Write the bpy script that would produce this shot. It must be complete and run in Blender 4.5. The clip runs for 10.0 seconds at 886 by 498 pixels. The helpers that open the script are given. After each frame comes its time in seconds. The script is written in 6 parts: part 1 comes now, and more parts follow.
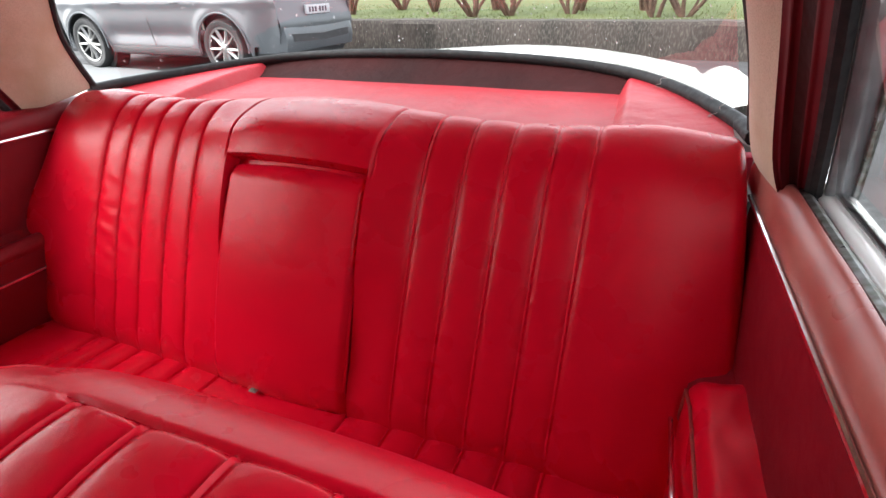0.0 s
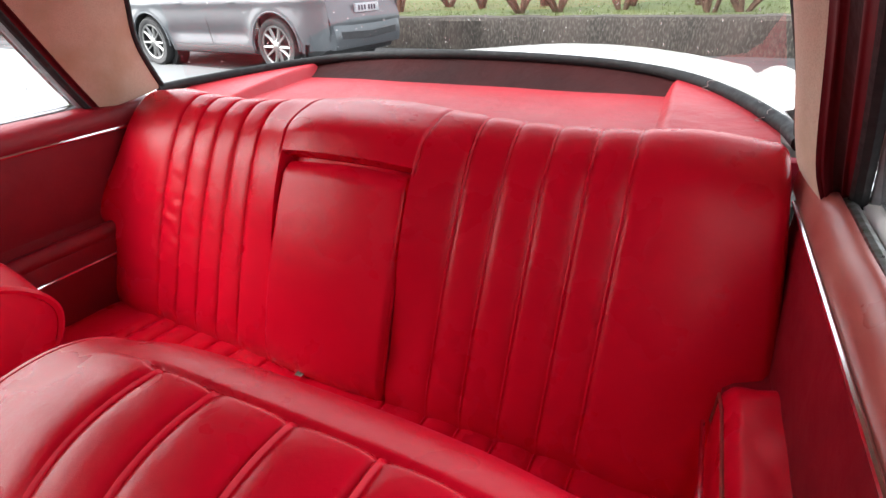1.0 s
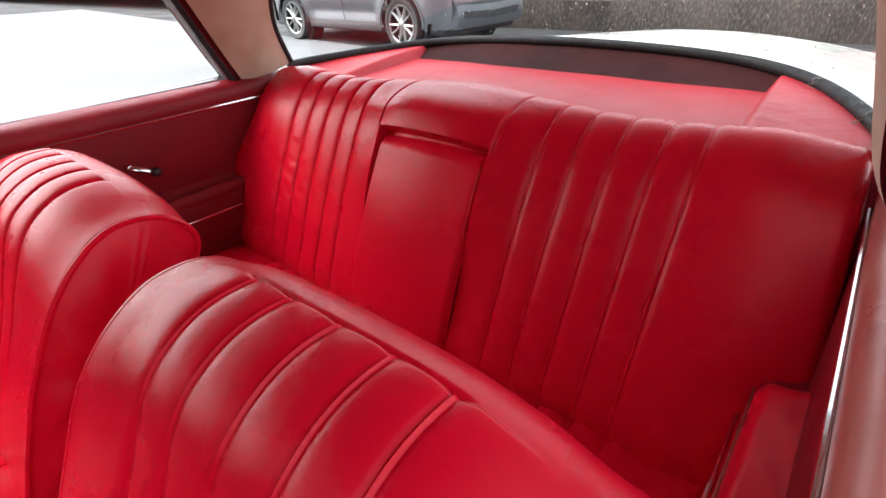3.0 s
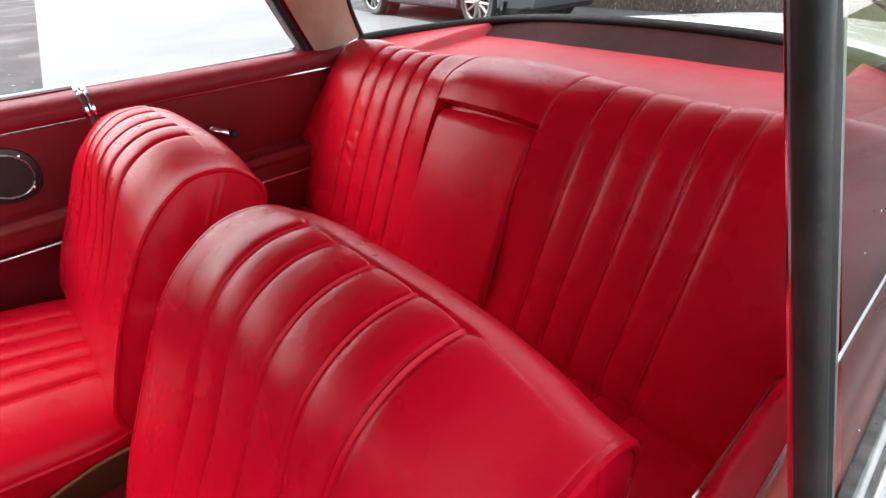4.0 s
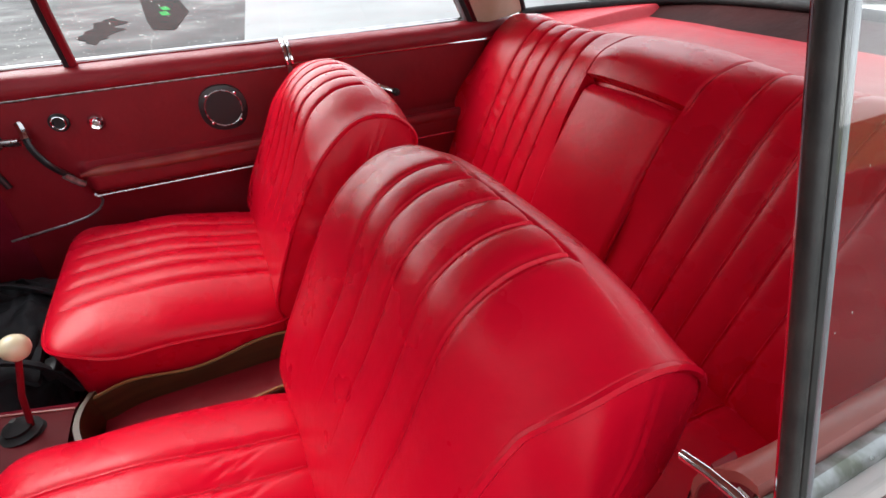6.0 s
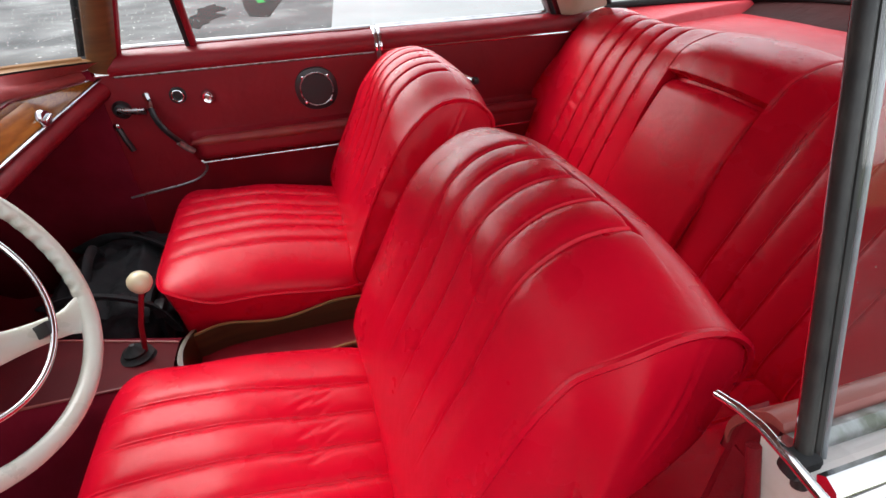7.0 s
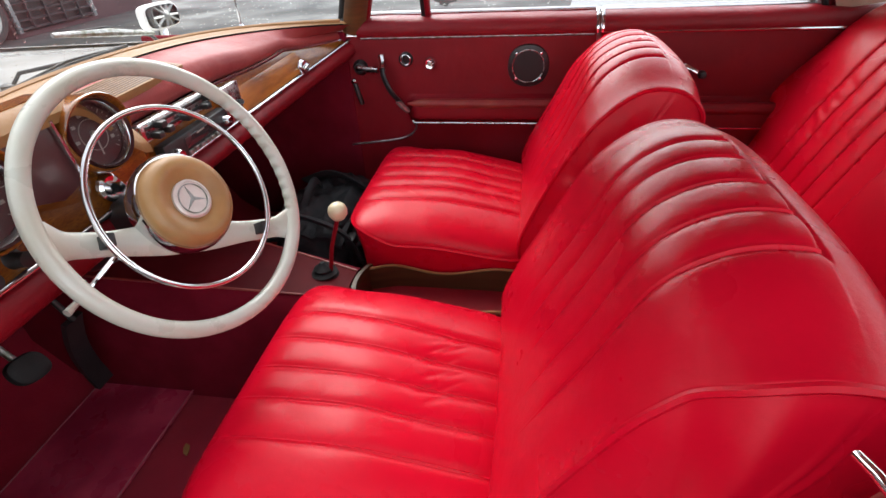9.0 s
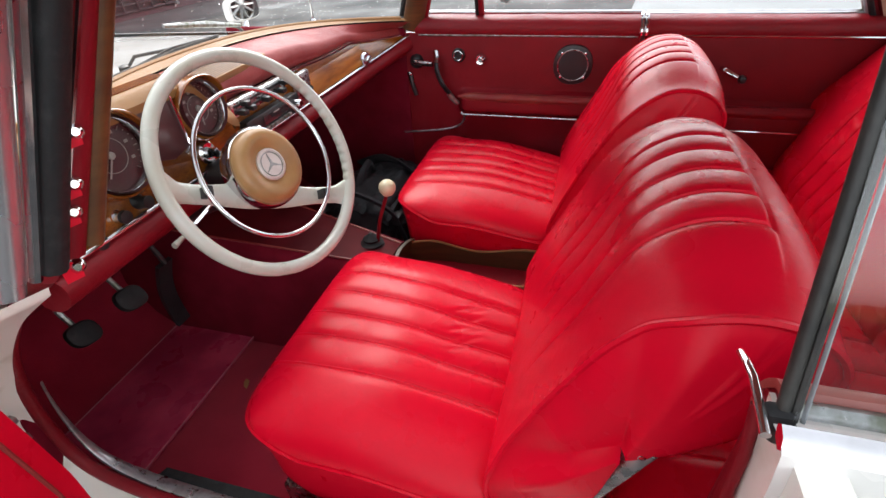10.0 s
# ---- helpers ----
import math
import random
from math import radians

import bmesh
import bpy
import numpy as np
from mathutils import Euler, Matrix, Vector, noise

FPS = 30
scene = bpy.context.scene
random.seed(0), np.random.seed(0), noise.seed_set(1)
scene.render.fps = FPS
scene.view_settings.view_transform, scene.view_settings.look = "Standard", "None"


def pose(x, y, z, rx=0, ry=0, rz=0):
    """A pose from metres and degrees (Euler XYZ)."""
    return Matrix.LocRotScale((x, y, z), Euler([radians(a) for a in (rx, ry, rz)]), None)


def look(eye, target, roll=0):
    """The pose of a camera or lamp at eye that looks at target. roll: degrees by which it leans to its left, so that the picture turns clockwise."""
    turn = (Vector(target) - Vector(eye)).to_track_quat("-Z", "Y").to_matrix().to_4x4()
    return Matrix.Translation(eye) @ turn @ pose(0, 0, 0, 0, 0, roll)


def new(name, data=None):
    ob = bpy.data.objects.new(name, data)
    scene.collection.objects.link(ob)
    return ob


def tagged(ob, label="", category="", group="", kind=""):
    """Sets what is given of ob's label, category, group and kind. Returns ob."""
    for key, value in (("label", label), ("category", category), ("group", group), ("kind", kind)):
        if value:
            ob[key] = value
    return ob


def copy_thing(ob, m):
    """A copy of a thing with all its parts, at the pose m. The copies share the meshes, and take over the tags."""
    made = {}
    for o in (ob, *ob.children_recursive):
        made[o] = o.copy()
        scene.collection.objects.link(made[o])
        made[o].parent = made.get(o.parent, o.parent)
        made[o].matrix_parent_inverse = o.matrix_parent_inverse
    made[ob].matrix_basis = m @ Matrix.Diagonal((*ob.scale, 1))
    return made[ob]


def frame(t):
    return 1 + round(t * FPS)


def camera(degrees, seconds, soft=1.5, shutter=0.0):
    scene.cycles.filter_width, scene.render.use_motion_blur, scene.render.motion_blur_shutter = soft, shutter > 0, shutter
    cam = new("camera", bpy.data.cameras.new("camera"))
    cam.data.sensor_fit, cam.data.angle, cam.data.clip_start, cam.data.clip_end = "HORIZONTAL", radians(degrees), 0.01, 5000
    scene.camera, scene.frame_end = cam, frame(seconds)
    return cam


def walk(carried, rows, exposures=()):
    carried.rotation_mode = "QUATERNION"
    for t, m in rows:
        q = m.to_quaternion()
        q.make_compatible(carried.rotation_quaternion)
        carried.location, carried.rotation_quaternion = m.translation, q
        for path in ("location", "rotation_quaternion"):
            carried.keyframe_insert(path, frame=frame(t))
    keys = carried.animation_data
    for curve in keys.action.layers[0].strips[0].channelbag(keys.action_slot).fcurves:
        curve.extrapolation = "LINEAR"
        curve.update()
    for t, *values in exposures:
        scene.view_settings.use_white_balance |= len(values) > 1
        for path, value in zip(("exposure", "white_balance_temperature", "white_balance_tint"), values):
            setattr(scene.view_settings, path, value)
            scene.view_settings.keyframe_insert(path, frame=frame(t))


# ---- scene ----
cam = camera(83.9, 10.0)
PATH = [
    (0, (0.526, -0.61, 1.174), (-0.132, 1.022, 0.224), -1.3),
    (0.5, (0.531, -0.623, 1.183), (-0.193, 0.981, 0.232), -1.7),
    (1, (0.538, -0.634, 1.189), (-0.266, 0.927, 0.232), -2.1),
    (1.5, (0.548, -0.641, 1.196), (-0.337, 0.876, 0.24), -2.3),
    (2, (0.568, -0.654, 1.205), (-0.405, 0.805, 0.242), -2.6),
    (2.5, (0.599, -0.668, 1.21), (-0.455, 0.72, 0.229), -2.7),
    (4, (0.693, -0.693, 1.215), (-0.586, 0.42, 0.155), -2.4),
    (4.5, (0.708, -0.716, 1.215), (-0.644, 0.283, 0.131), -2.4),
    (5, (0.731, -0.724, 1.213), (-0.686, 0.163, 0.115), -2.3),
    (5.5, (0.753, -0.728, 1.214), (-0.725, 0.051, 0.114), -2.2),
    (7, (0.84, -0.785, 1.224), (-0.761, -0.349, 0.107), -2.2),
    (7.5, (0.855, -0.781, 1.226), (-0.779, -0.503, 0.106), -2.5),
    (8, (0.853, -0.766, 1.214), (-0.802, -0.677, 0.095), -2.7),
    (8.5, (0.855, -0.76, 1.212), (-0.807, -0.867, 0.105), -2.8),
    (9, (0.868, -0.742, 1.208), (-0.757, -1.045, 0.081), -3.4),
    (9.5, (0.895, -0.728, 1.218), (-0.704, -1.146, 0.092), -3.1),
    (10, (0.992, -0.691, 1.241), (-0.584, -1.173, 0.109), -3.1),
]
walk(cam, [(t, look(eye, target, roll)) for t, eye, target, roll in PATH], exposures=[(0.0, 1.52), (2.5, 1.32), (4.0, 1.15), (5.5, 1.08), (7.0, 1.02), (10.0, 1.0)])

# ---- world and light: a bright overcast day ----
world = bpy.data.worlds.new("overcast_sky")
scene.world = world
world.use_nodes = True
wn, wl = world.node_tree.nodes, world.node_tree.links
sky = wn.new("ShaderNodeTexSky")
sky.sky_type, sky.sun_disc = "NISHITA", False
SUN_UP, SUN_ROUND = 47.0, 238.0
sky.sun_elevation, sky.sun_rotation = radians(SUN_UP), radians(SUN_ROUND)
sky.air_density, sky.dust_density, sky.ozone_density = 1.0, 1.5, 1.0
grey = wn.new("ShaderNodeHueSaturation")
grey.inputs["Saturation"].default_value = 0.22
wl.new(sky.outputs[0], grey.inputs["Color"])
back = wn["Background"]
back.inputs["Strength"].default_value = 0.33
wl.new(grey.outputs[0], back.inputs["Color"])
sun = new("sun", bpy.data.lights.new("sun", "SUN"))
sun.data.energy, sun.data.angle, sun.data.color = 1.0, radians(45), (1.0, 0.98, 0.95)
a, e = radians(SUN_ROUND), radians(SUN_UP)
sun.matrix_world = look((0, 0, 0), (-math.sin(a) * math.cos(e), -math.cos(a) * math.cos(e), -math.sin(e))) @ pose(0, 0, 0)


# ---- materials ----
def material(name, base, rough=0.5, metal=0.0, second=None, mix_scale=6.0, mix_sharp=(0.35, 0.65), fine=None, fine_scale=400.0,
             bump=0.0, bump_scale=300.0, bump_kind="noise", bump2=0.0, bump2_scale=20.0, rough_vary=0.0, coat=0.0, sheen=0.0,
             spec=0.5, stretch=(1, 1, 1), per_object=0.0, detail=5.0):
    """A surface with blotches (second), grain (fine), relief at two scales and uneven gloss, all in metres."""
    m = bpy.data.materials.new(name)
    m.use_nodes = True
    n, l = m.node_tree.nodes, m.node_tree.links
    p = n["Principled BSDF"]
    p.inputs["Roughness"].default_value, p.inputs["Metallic"].default_value = rough, metal
    p.inputs["Coat Weight"].default_value, p.inputs["Sheen Weight"].default_value = coat, sheen
    p.inputs["Coat Roughness"].default_value = 0.08
    p.inputs["Specular IOR Level"].default_value = spec
    co = n.new("ShaderNodeTexCoord")
    mp = n.new("ShaderNodeMapping")
    mp.inputs["Scale"].default_value = stretch
    l.new(co.outputs["Object"], mp.inputs["Vector"])

    def tex(scale, d=5.0):
        t = n.new("ShaderNodeTexNoise")
        t.inputs["Scale"].default_value, t.inputs["Detail"].default_value = scale, d
        l.new(mp.outputs[0], t.inputs["Vector"])
        return t

    def ramp(src, lo, hi, a=0.0, b=1.0):
        r = n.new("ShaderNodeMapRange")
        r.inputs["From Min"].default_value, r.inputs["From Max"].default_value = lo, hi
        r.inputs["To Min"].default_value, r.inputs["To Max"].default_value = a, b
        l.new(src, r.inputs["Value"])
        return r.outputs[0]

    def blend(fac, one, two):
        x = n.new("ShaderNodeMix")
        x.data_type = "RGBA"
        l.new(fac, x.inputs["Factor"])
        for key, v in ((6, one), (7, two)):
            if isinstance(v, tuple):
                x.inputs[key].default_value = (*v, 1)
            else:
                l.new(v, x.inputs[key])
        return x.outputs[2]

    col = base
    if second:
        col = blend(ramp(tex(mix_scale, detail).outputs[0], *mix_sharp), base, second)
    if fine:
        col = blend(ramp(tex(fine_scale, 2).outputs[0], 0.45, 0.7), col, fine)
    if per_object:
        info = n.new("ShaderNodeObjectInfo")
        hs = n.new("ShaderNodeHueSaturation")
        l.new(ramp(info.outputs["Random"], 0, 1, 1 - per_object, 1 + per_object), hs.inputs["Value"])
        if isinstance(col, tuple):
            hs.inputs["Color"].default_value = (*col, 1)
        else:
            l.new(col, hs.inputs["Color"])
        col = hs.outputs[0]
    if isinstance(col, tuple):
        p.inputs["Base Color"].default_value = (*col, 1)
    else:
        l.new(col, p.inputs["Base Color"])
    if rough_vary:
        l.new(ramp(tex(mix_scale * 1.7, 4).outputs[0], 0.3, 0.7, max(0.02, rough - rough_vary), rough + rough_vary), p.inputs["Roughness"])
    normal = None
    for kind, strength, scale in ((bump_kind, bump, bump_scale), ("noise", bump2, bump2_scale)):
        if strength:
            if kind == "voronoi":
                t = n.new("ShaderNodeTexVoronoi")
                t.feature = "DISTANCE_TO_EDGE"
                t.inputs["Scale"].default_value = scale
                l.new(mp.outputs[0], t.inputs["Vector"])
                src = ramp(t.outputs["Distance"], 0.0, 0.25)
            else:
                src = tex(scale, 4).outputs[0]
            b = n.new("ShaderNodeBump")
            b.inputs["Strength"].default_value = strength
            b.inputs["Distance"].default_value = 0.35 / scale
            l.new(src, b.inputs["Height"])
            if normal:
                l.new(normal, b.inputs["Normal"])
            normal = b.outputs[0]
    if normal:
        l.new(normal, p.inputs["Normal"])
    return m


def glass_material(name, tint=(1, 1, 1), rough=0.0, gain=1.0, slant=0.9):
    m = bpy.data.materials.new(name)
    m.use_nodes = True
    n, l = m.node_tree.nodes, m.node_tree.links
    n.remove(n["Principled BSDF"])
    clear, shine, mixer, fres = (n.new("ShaderNodeBsdf" + k) if k in ("Transparent", "Glossy") else n.new("ShaderNode" + k)
                                 for k in ("Transparent", "Glossy", "MixShader", "LayerWeight"))
    clear.inputs[0].default_value = (*tint, 1)
    shine.inputs["Roughness"].default_value = rough
    fres.inputs["Blend"].default_value = 0.5
    k = n.new("ShaderNodeMath")
    k.operation = "POWER"
    k.inputs[1].default_value = 4.5
    k2 = n.new("ShaderNodeMath")
    k2.operation = "MULTIPLY_ADD"
    k2.inputs[1].default_value, k2.inputs[2].default_value = slant, 0.05 * gain
    l.new(fres.outputs["Facing"], k.inputs[0])
    l.new(k.outputs[0], k2.inputs[0])
    l.new(k2.outputs[0], mixer.inputs[0])
    l.new(clear.outputs[0], mixer.inputs[1])
    l.new(shine.outputs[0], mixer.inputs[2])
    l.new(mixer.outputs[0], n["Material Output"].inputs[0])
    return m


RED = material("new_red_leather", (0.59, 0.0027, 0.020), 0.29, second=(0.55, 0.0024, 0.018), mix_scale=5, bump=0.14, bump_scale=900,
               bump_kind="voronoi", bump2=0.12, bump2_scale=60, rough_vary=0.06, spec=0.17)
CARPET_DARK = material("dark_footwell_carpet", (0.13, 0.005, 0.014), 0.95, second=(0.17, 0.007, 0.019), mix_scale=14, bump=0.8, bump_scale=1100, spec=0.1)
RED_OLD = material("aged_red_leather", (0.215, 0.006, 0.013), 0.40, second=(0.165, 0.0045, 0.0095), mix_scale=5, bump=0.3, bump_scale=700,
                   bump_kind="voronoi", bump2=0.2, bump2_scale=40, rough_vary=0.08, spec=0.25)
RED_DARK = material("dark_red_paint", (0.11, 0.006, 0.010), 0.6, spec=0.12, second=(0.08, 0.005, 0.008), mix_scale=9, bump=0.2, bump_scale=400)
RED_WORN = material("sun_faded_red_leather", (0.22, 0.024, 0.022), 0.36, second=(0.29, 0.055, 0.038), mix_scale=7, mix_sharp=(0.45, 0.75), bump=0.12,
                    bump_scale=1000, bump_kind="voronoi", bump2=0.3, bump2_scale=35, rough_vary=0.08)
# Worn belt trim, paled further by a sky sheen mixed into its colour.
BELT_WORN_SHEEN = material("worn_red_belt_trim_with_sky_sheen", (0.28, 0.062, 0.052), 0.34, second=(0.38, 0.13, 0.105), mix_scale=8, mix_sharp=(0.4, 0.75), bump=0.15, bump_scale=800, bump_kind="voronoi", rough_vary=0.08, spec=0.4)
ARM_WORN = material("rubbed_red_leather", (0.21, 0.016, 0.018), 0.38, second=(0.25, 0.055, 0.035), mix_scale=9, mix_sharp=(0.45, 0.7), bump=0.2, bump_scale=800, bump_kind="voronoi", rough_vary=0.06, spec=0.3)
SHELF_RED = material("red_shelf_vinyl", (0.48, 0.014, 0.026), 0.45, second=(0.42, 0.011, 0.022), mix_scale=6, bump=0.2, bump_scale=800,
                     bump_kind="voronoi", bump2=0.25, bump2_scale=12, rough_vary=0.05)
SHELF_DARK = material("brown_red_cloth", (0.030, 0.010, 0.010), 0.7, spec=0.1, second=(0.050, 0.012, 0.012), mix_scale=5, bump=0.3, bump_scale=1200, bump2=0.5, bump2_scale=9)
CARPET = material("dark_red_carpet", (0.29, 0.009, 0.026), 0.95, second=(0.36, 0.014, 0.036), mix_scale=14, fine=(0.24, 0.008, 0.023), fine_scale=900,
                  bump=0.9, bump_scale=1100, sheen=0.25, spec=0.15)
MAT_EDGE = material("pale_mat_edge", (0.42, 0.12, 0.15), 0.5, second=(0.5, 0.15, 0.19), mix_scale=20)
MAT_CLEAR = material("wine_rubber_mat", (0.36, 0.022, 0.062), 0.34, second=(0.56, 0.055, 0.115), mix_scale=8, mix_sharp=(0.42, 0.6), bump=0.25, bump_scale=500, rough_vary=0.16, spec=0.5)
HEADLINER = material("beige_perforated_headliner", (0.50, 0.38, 0.29), 0.75, second=(0.38, 0.26, 0.15), mix_scale=7, mix_sharp=(0.5, 0.75),
                     fine=(0.40, 0.30, 0.23), fine_scale=600, bump=0.4, bump_scale=900, bump2=0.15, bump2_scale=18)
TAN = material("tan_leather", (0.29, 0.150, 0.056), 0.46, spec=0.25, second=(0.27, 0.13, 0.045), mix_scale=8, bump=0.25, bump_scale=700, bump_kind="voronoi", bump2=0.2, bump2_scale=30)
DASH_RED = material("faded_dashboard_leather", (0.24, 0.030, 0.032), 0.46, spec=0.16, second=(0.31, 0.060, 0.055), mix_scale=6, bump=0.25, bump_scale=500, bump_kind="voronoi", bump2=0.2, bump2_scale=25, rough_vary=0.06)
WOOD = material("varnished_walnut", (0.17, 0.048, 0.007), 0.18, second=(0.33, 0.115, 0.014), mix_scale=10, mix_sharp=(0.35, 0.7), fine=(0.13, 0.035, 0.008),
                fine_scale=160, stretch=(1, 2.5, 5), coat=0.9, rough_vary=0.06, bump=0.05, bump_scale=120, detail=8)
WOOD_LIGHT = material("light_varnished_walnut", (0.40, 0.14, 0.015), 0.22, second=(0.16, 0.045, 0.006), mix_scale=8, mix_sharp=(0.4, 0.75), stretch=(1, 2.5, 6), coat=0.9, detail=8)
WOOD_DULL = material("dull_walnut_trim", (0.13, 0.055, 0.017), 0.45, second=(0.08, 0.032, 0.011), mix_scale=16, stretch=(1, 0.3, 4), bump=0.15, bump_scale=200)
CHROME = material("chrome", (0.72, 0.72, 0.73), 0.10, 1.0, second=(0.6, 0.6, 0.6), mix_scale=25, rough_vary=0.05)
ALLOY = material("brushed_aluminium", (0.62, 0.62, 0.62), 0.28, 1.0, second=(0.4, 0.4, 0.4), mix_scale=40, rough_vary=0.1, bump=0.15, bump_scale=300)
SILL_ALU = material("scuffed_sill_aluminium", (0.50, 0.50, 0.50), 0.36, 0.85, second=(0.20, 0.20, 0.20), mix_scale=45, mix_sharp=(0.5, 0.8), rough_vary=0.12, bump=0.2, bump_scale=180)
STEEL_OLD = material("weathered_metal_strip", (0.42, 0.43, 0.43), 0.4, 0.8, second=(0.16, 0.17, 0.13), mix_scale=60, rough_vary=0.15, bump=0.3, bump_scale=150)
RUBBER = material("black_rubber", (0.014, 0.0145, 0.015), 0.6, spec=0.3, second=(0.032, 0.033, 0.034), mix_scale=50, mix_sharp=(0.55, 0.8), bump=0.3, bump_scale=400, rough_vary=0.12)
POST_RUBBER = material("charcoal_rubber", (0.016, 0.0165, 0.0155), 0.45, spec=0.35, second=(0.036, 0.035, 0.031), mix_scale=45, bump=0.2, bump_scale=300)
TRAY_WOOD = material("dark_walnut_tray", (0.075, 0.032, 0.011), 0.45, second=(0.05, 0.02, 0.007), mix_scale=16, stretch=(1, 0.3, 4), bump=0.15, bump_scale=200)
BLACK = material("black_plastic", (0.012, 0.012, 0.013), 0.4, second=(0.02, 0.02, 0.021), mix_scale=30, bump=0.15, bump_scale=600)
MESH_GREY = material("speaker_mesh", (0.028, 0.024, 0.025), 0.6, fine=(0.015, 0.012, 0.013), fine_scale=900, bump=0.6, bump_scale=1100, bump_kind="voronoi")
CREAM = material("ivory_plastic", (0.50, 0.51, 0.455), 0.30, second=(0.45, 0.44, 0.36), mix_scale=14, coat=0.3, bump=0.05, bump_scale=90, rough_vary=0.08)
KNOB_CREAM = material("aged_ivory_knob", (0.60, 0.52, 0.34), 0.3, second=(0.45, 0.30, 0.13), mix_scale=30, mix_sharp=(0.55, 0.8), coat=0.3)
HUB_TAN = material("ochre_hub_pad", (0.36, 0.20, 0.075), 0.42, second=(0.28, 0.14, 0.05), mix_scale=16, bump=0.2, bump_scale=500)
WHITE = material("cream_white_paint", (0.74, 0.73, 0.695), 0.25, second=(0.70, 0.69, 0.65), mix_scale=4, coat=0.6, rough_vary=0.05, bump2=0.03, bump2_scale=8)
WHITE_JAMB = material("cream_jamb_paint", (0.80, 0.78, 0.70), 0.4, second=(0.60, 0.55, 0.44), mix_scale=18, mix_sharp=(0.55, 0.8), coat=0.2, bump=0.1, bump_scale=90)
SILVER_DISC = material("silver_disc", (0.70, 0.64, 0.60), 0.35, 0.4, second=(0.6, 0.54, 0.5), mix_scale=40)
DIAL = material("dark_red_dial", (0.060, 0.008, 0.012), 0.35, second=(0.07, 0.02, 0.02), mix_scale=20)
DIAL_MARK = material("pale_dial_print", (0.34, 0.30, 0.27), 0.5)
BACKPACK = material("black_nylon", (0.012, 0.012, 0.014), 0.75, second=(0.022, 0.022, 0.025), mix_scale=18, bump=0.6, bump_scale=700, bump2=0.5, bump2_scale=14)
MIRROR = material("mirror_silver", (0.85, 0.86, 0.87), 0.02, 1.0)
GREY_METAL = material("dull_grey_metal", (0.50, 0.52, 0.53), 0.27, 0.75, second=(0.36, 0.38, 0.39), mix_scale=6, rough_vary=0.08)
FRAME_GREY = material("weathered_grey_frame", (0.30, 0.32, 0.33), 0.4, 0.4, second=(0.20, 0.21, 0.22), mix_scale=30, rough_vary=0.1, bump=0.15, bump_scale=200)
GLASS = glass_material("window_glass", (0.97, 0.985, 0.98))
GLASS_SCREEN = glass_material("windscreen_glass", (0.95, 0.97, 0.97), 0.0, 0.5, 0.22)
LENS = glass_material("dial_glass", (0.97, 0.97, 0.97), 0.0, 0.2, 0.06)
GLASS_DUSTY = glass_material("rain_marked_glass", (0.93, 0.95, 0.95), 0.02, 1.3)


# ---- mesh helpers: a shape is (vertices, faces) ----
def obj(name, shape, mat, parent=None, label="", sharp=40.0):
    """Links a shape as one mesh object, under a thing or part where one is given."""
    me = bpy.data.meshes.new(name)
    verts, faces = shape
    me.from_pydata([tuple(map(float, v)) for v in verts], [], [tuple(map(int, q)) for q in faces])
    bm = bmesh.new()
    bm.from_mesh(me)
    bmesh.ops.recalc_face_normals(bm, faces=bm.faces)
    bm.to_mesh(me)
    bm.free()
    me.polygons.foreach_set("use_smooth", [True] * len(me.polygons))
    me.set_sharp_from_angle(angle=radians(sharp))
    me.materials.append(mat)
    ob = new(name, me)
    if parent:
        ob.parent = parent
    if label:
        tagged(ob, label)
    return ob


part = obj


def thing(name, label, category, at=(0, 0, 0), group="", kind="", turn=0.0):
    ob = new(name)
    ob.empty_display_size = 0.05
    ob.matrix_basis = pose(*at, 0, 0, turn)
    return tagged(ob, label, category, group, kind)


def join(*shapes):
    verts, faces = [], []
    for v, q in shapes:
        k = len(verts)
        verts.extend(v)
        faces.extend([tuple(i + k for i in face) for face in q])
    return verts, faces


def moved(shape, m):
    return [m @ Vector(v) for v in shape[0]], shape[1]


def sheet(fn, nu, nv, wrap_u=False, wrap_v=False):
    """A grid of fn(u, v), both from 0 to 1."""
    verts = [fn(i / (nu if wrap_u else nu - 1), j / (nv if wrap_v else nv - 1)) for i in range(nu) for j in range(nv)]
    faces = []
    for i in range(nu if wrap_u else nu - 1):
        for j in range(nv if wrap_v else nv - 1):
            i2, j2 = (i + 1) % nu, (j + 1) % nv
            faces.append((i * nv + j, i2 * nv + j, i2 * nv + j2, i * nv + j2))
    return verts, faces


def slab(fn, nu, nv, thick):
    """A sheet with thickness: the same sheet again, moved by the vector thick, and closed round the rim."""
    verts, faces = sheet(fn, nu, nv)
    k = len(verts)
    d = Vector(thick)
    verts2 = verts + [tuple(Vector(v) + d) for v in verts]
    faces2 = faces + [tuple(i + k for i in reversed(q)) for q in faces]
    rim = [i * nv for i in range(nu)] + [(nu - 1) * nv + j for j in range(1, nv)] + [i * nv + nv - 1 for i in range(nu - 2, -1, -1)] + [j for j in range(nv - 2, 0, -1)]
    for a, b in zip(rim, rim[1:] + rim[:1]):
        faces2.append((a, b, b + k, a + k))
    return verts2, faces2


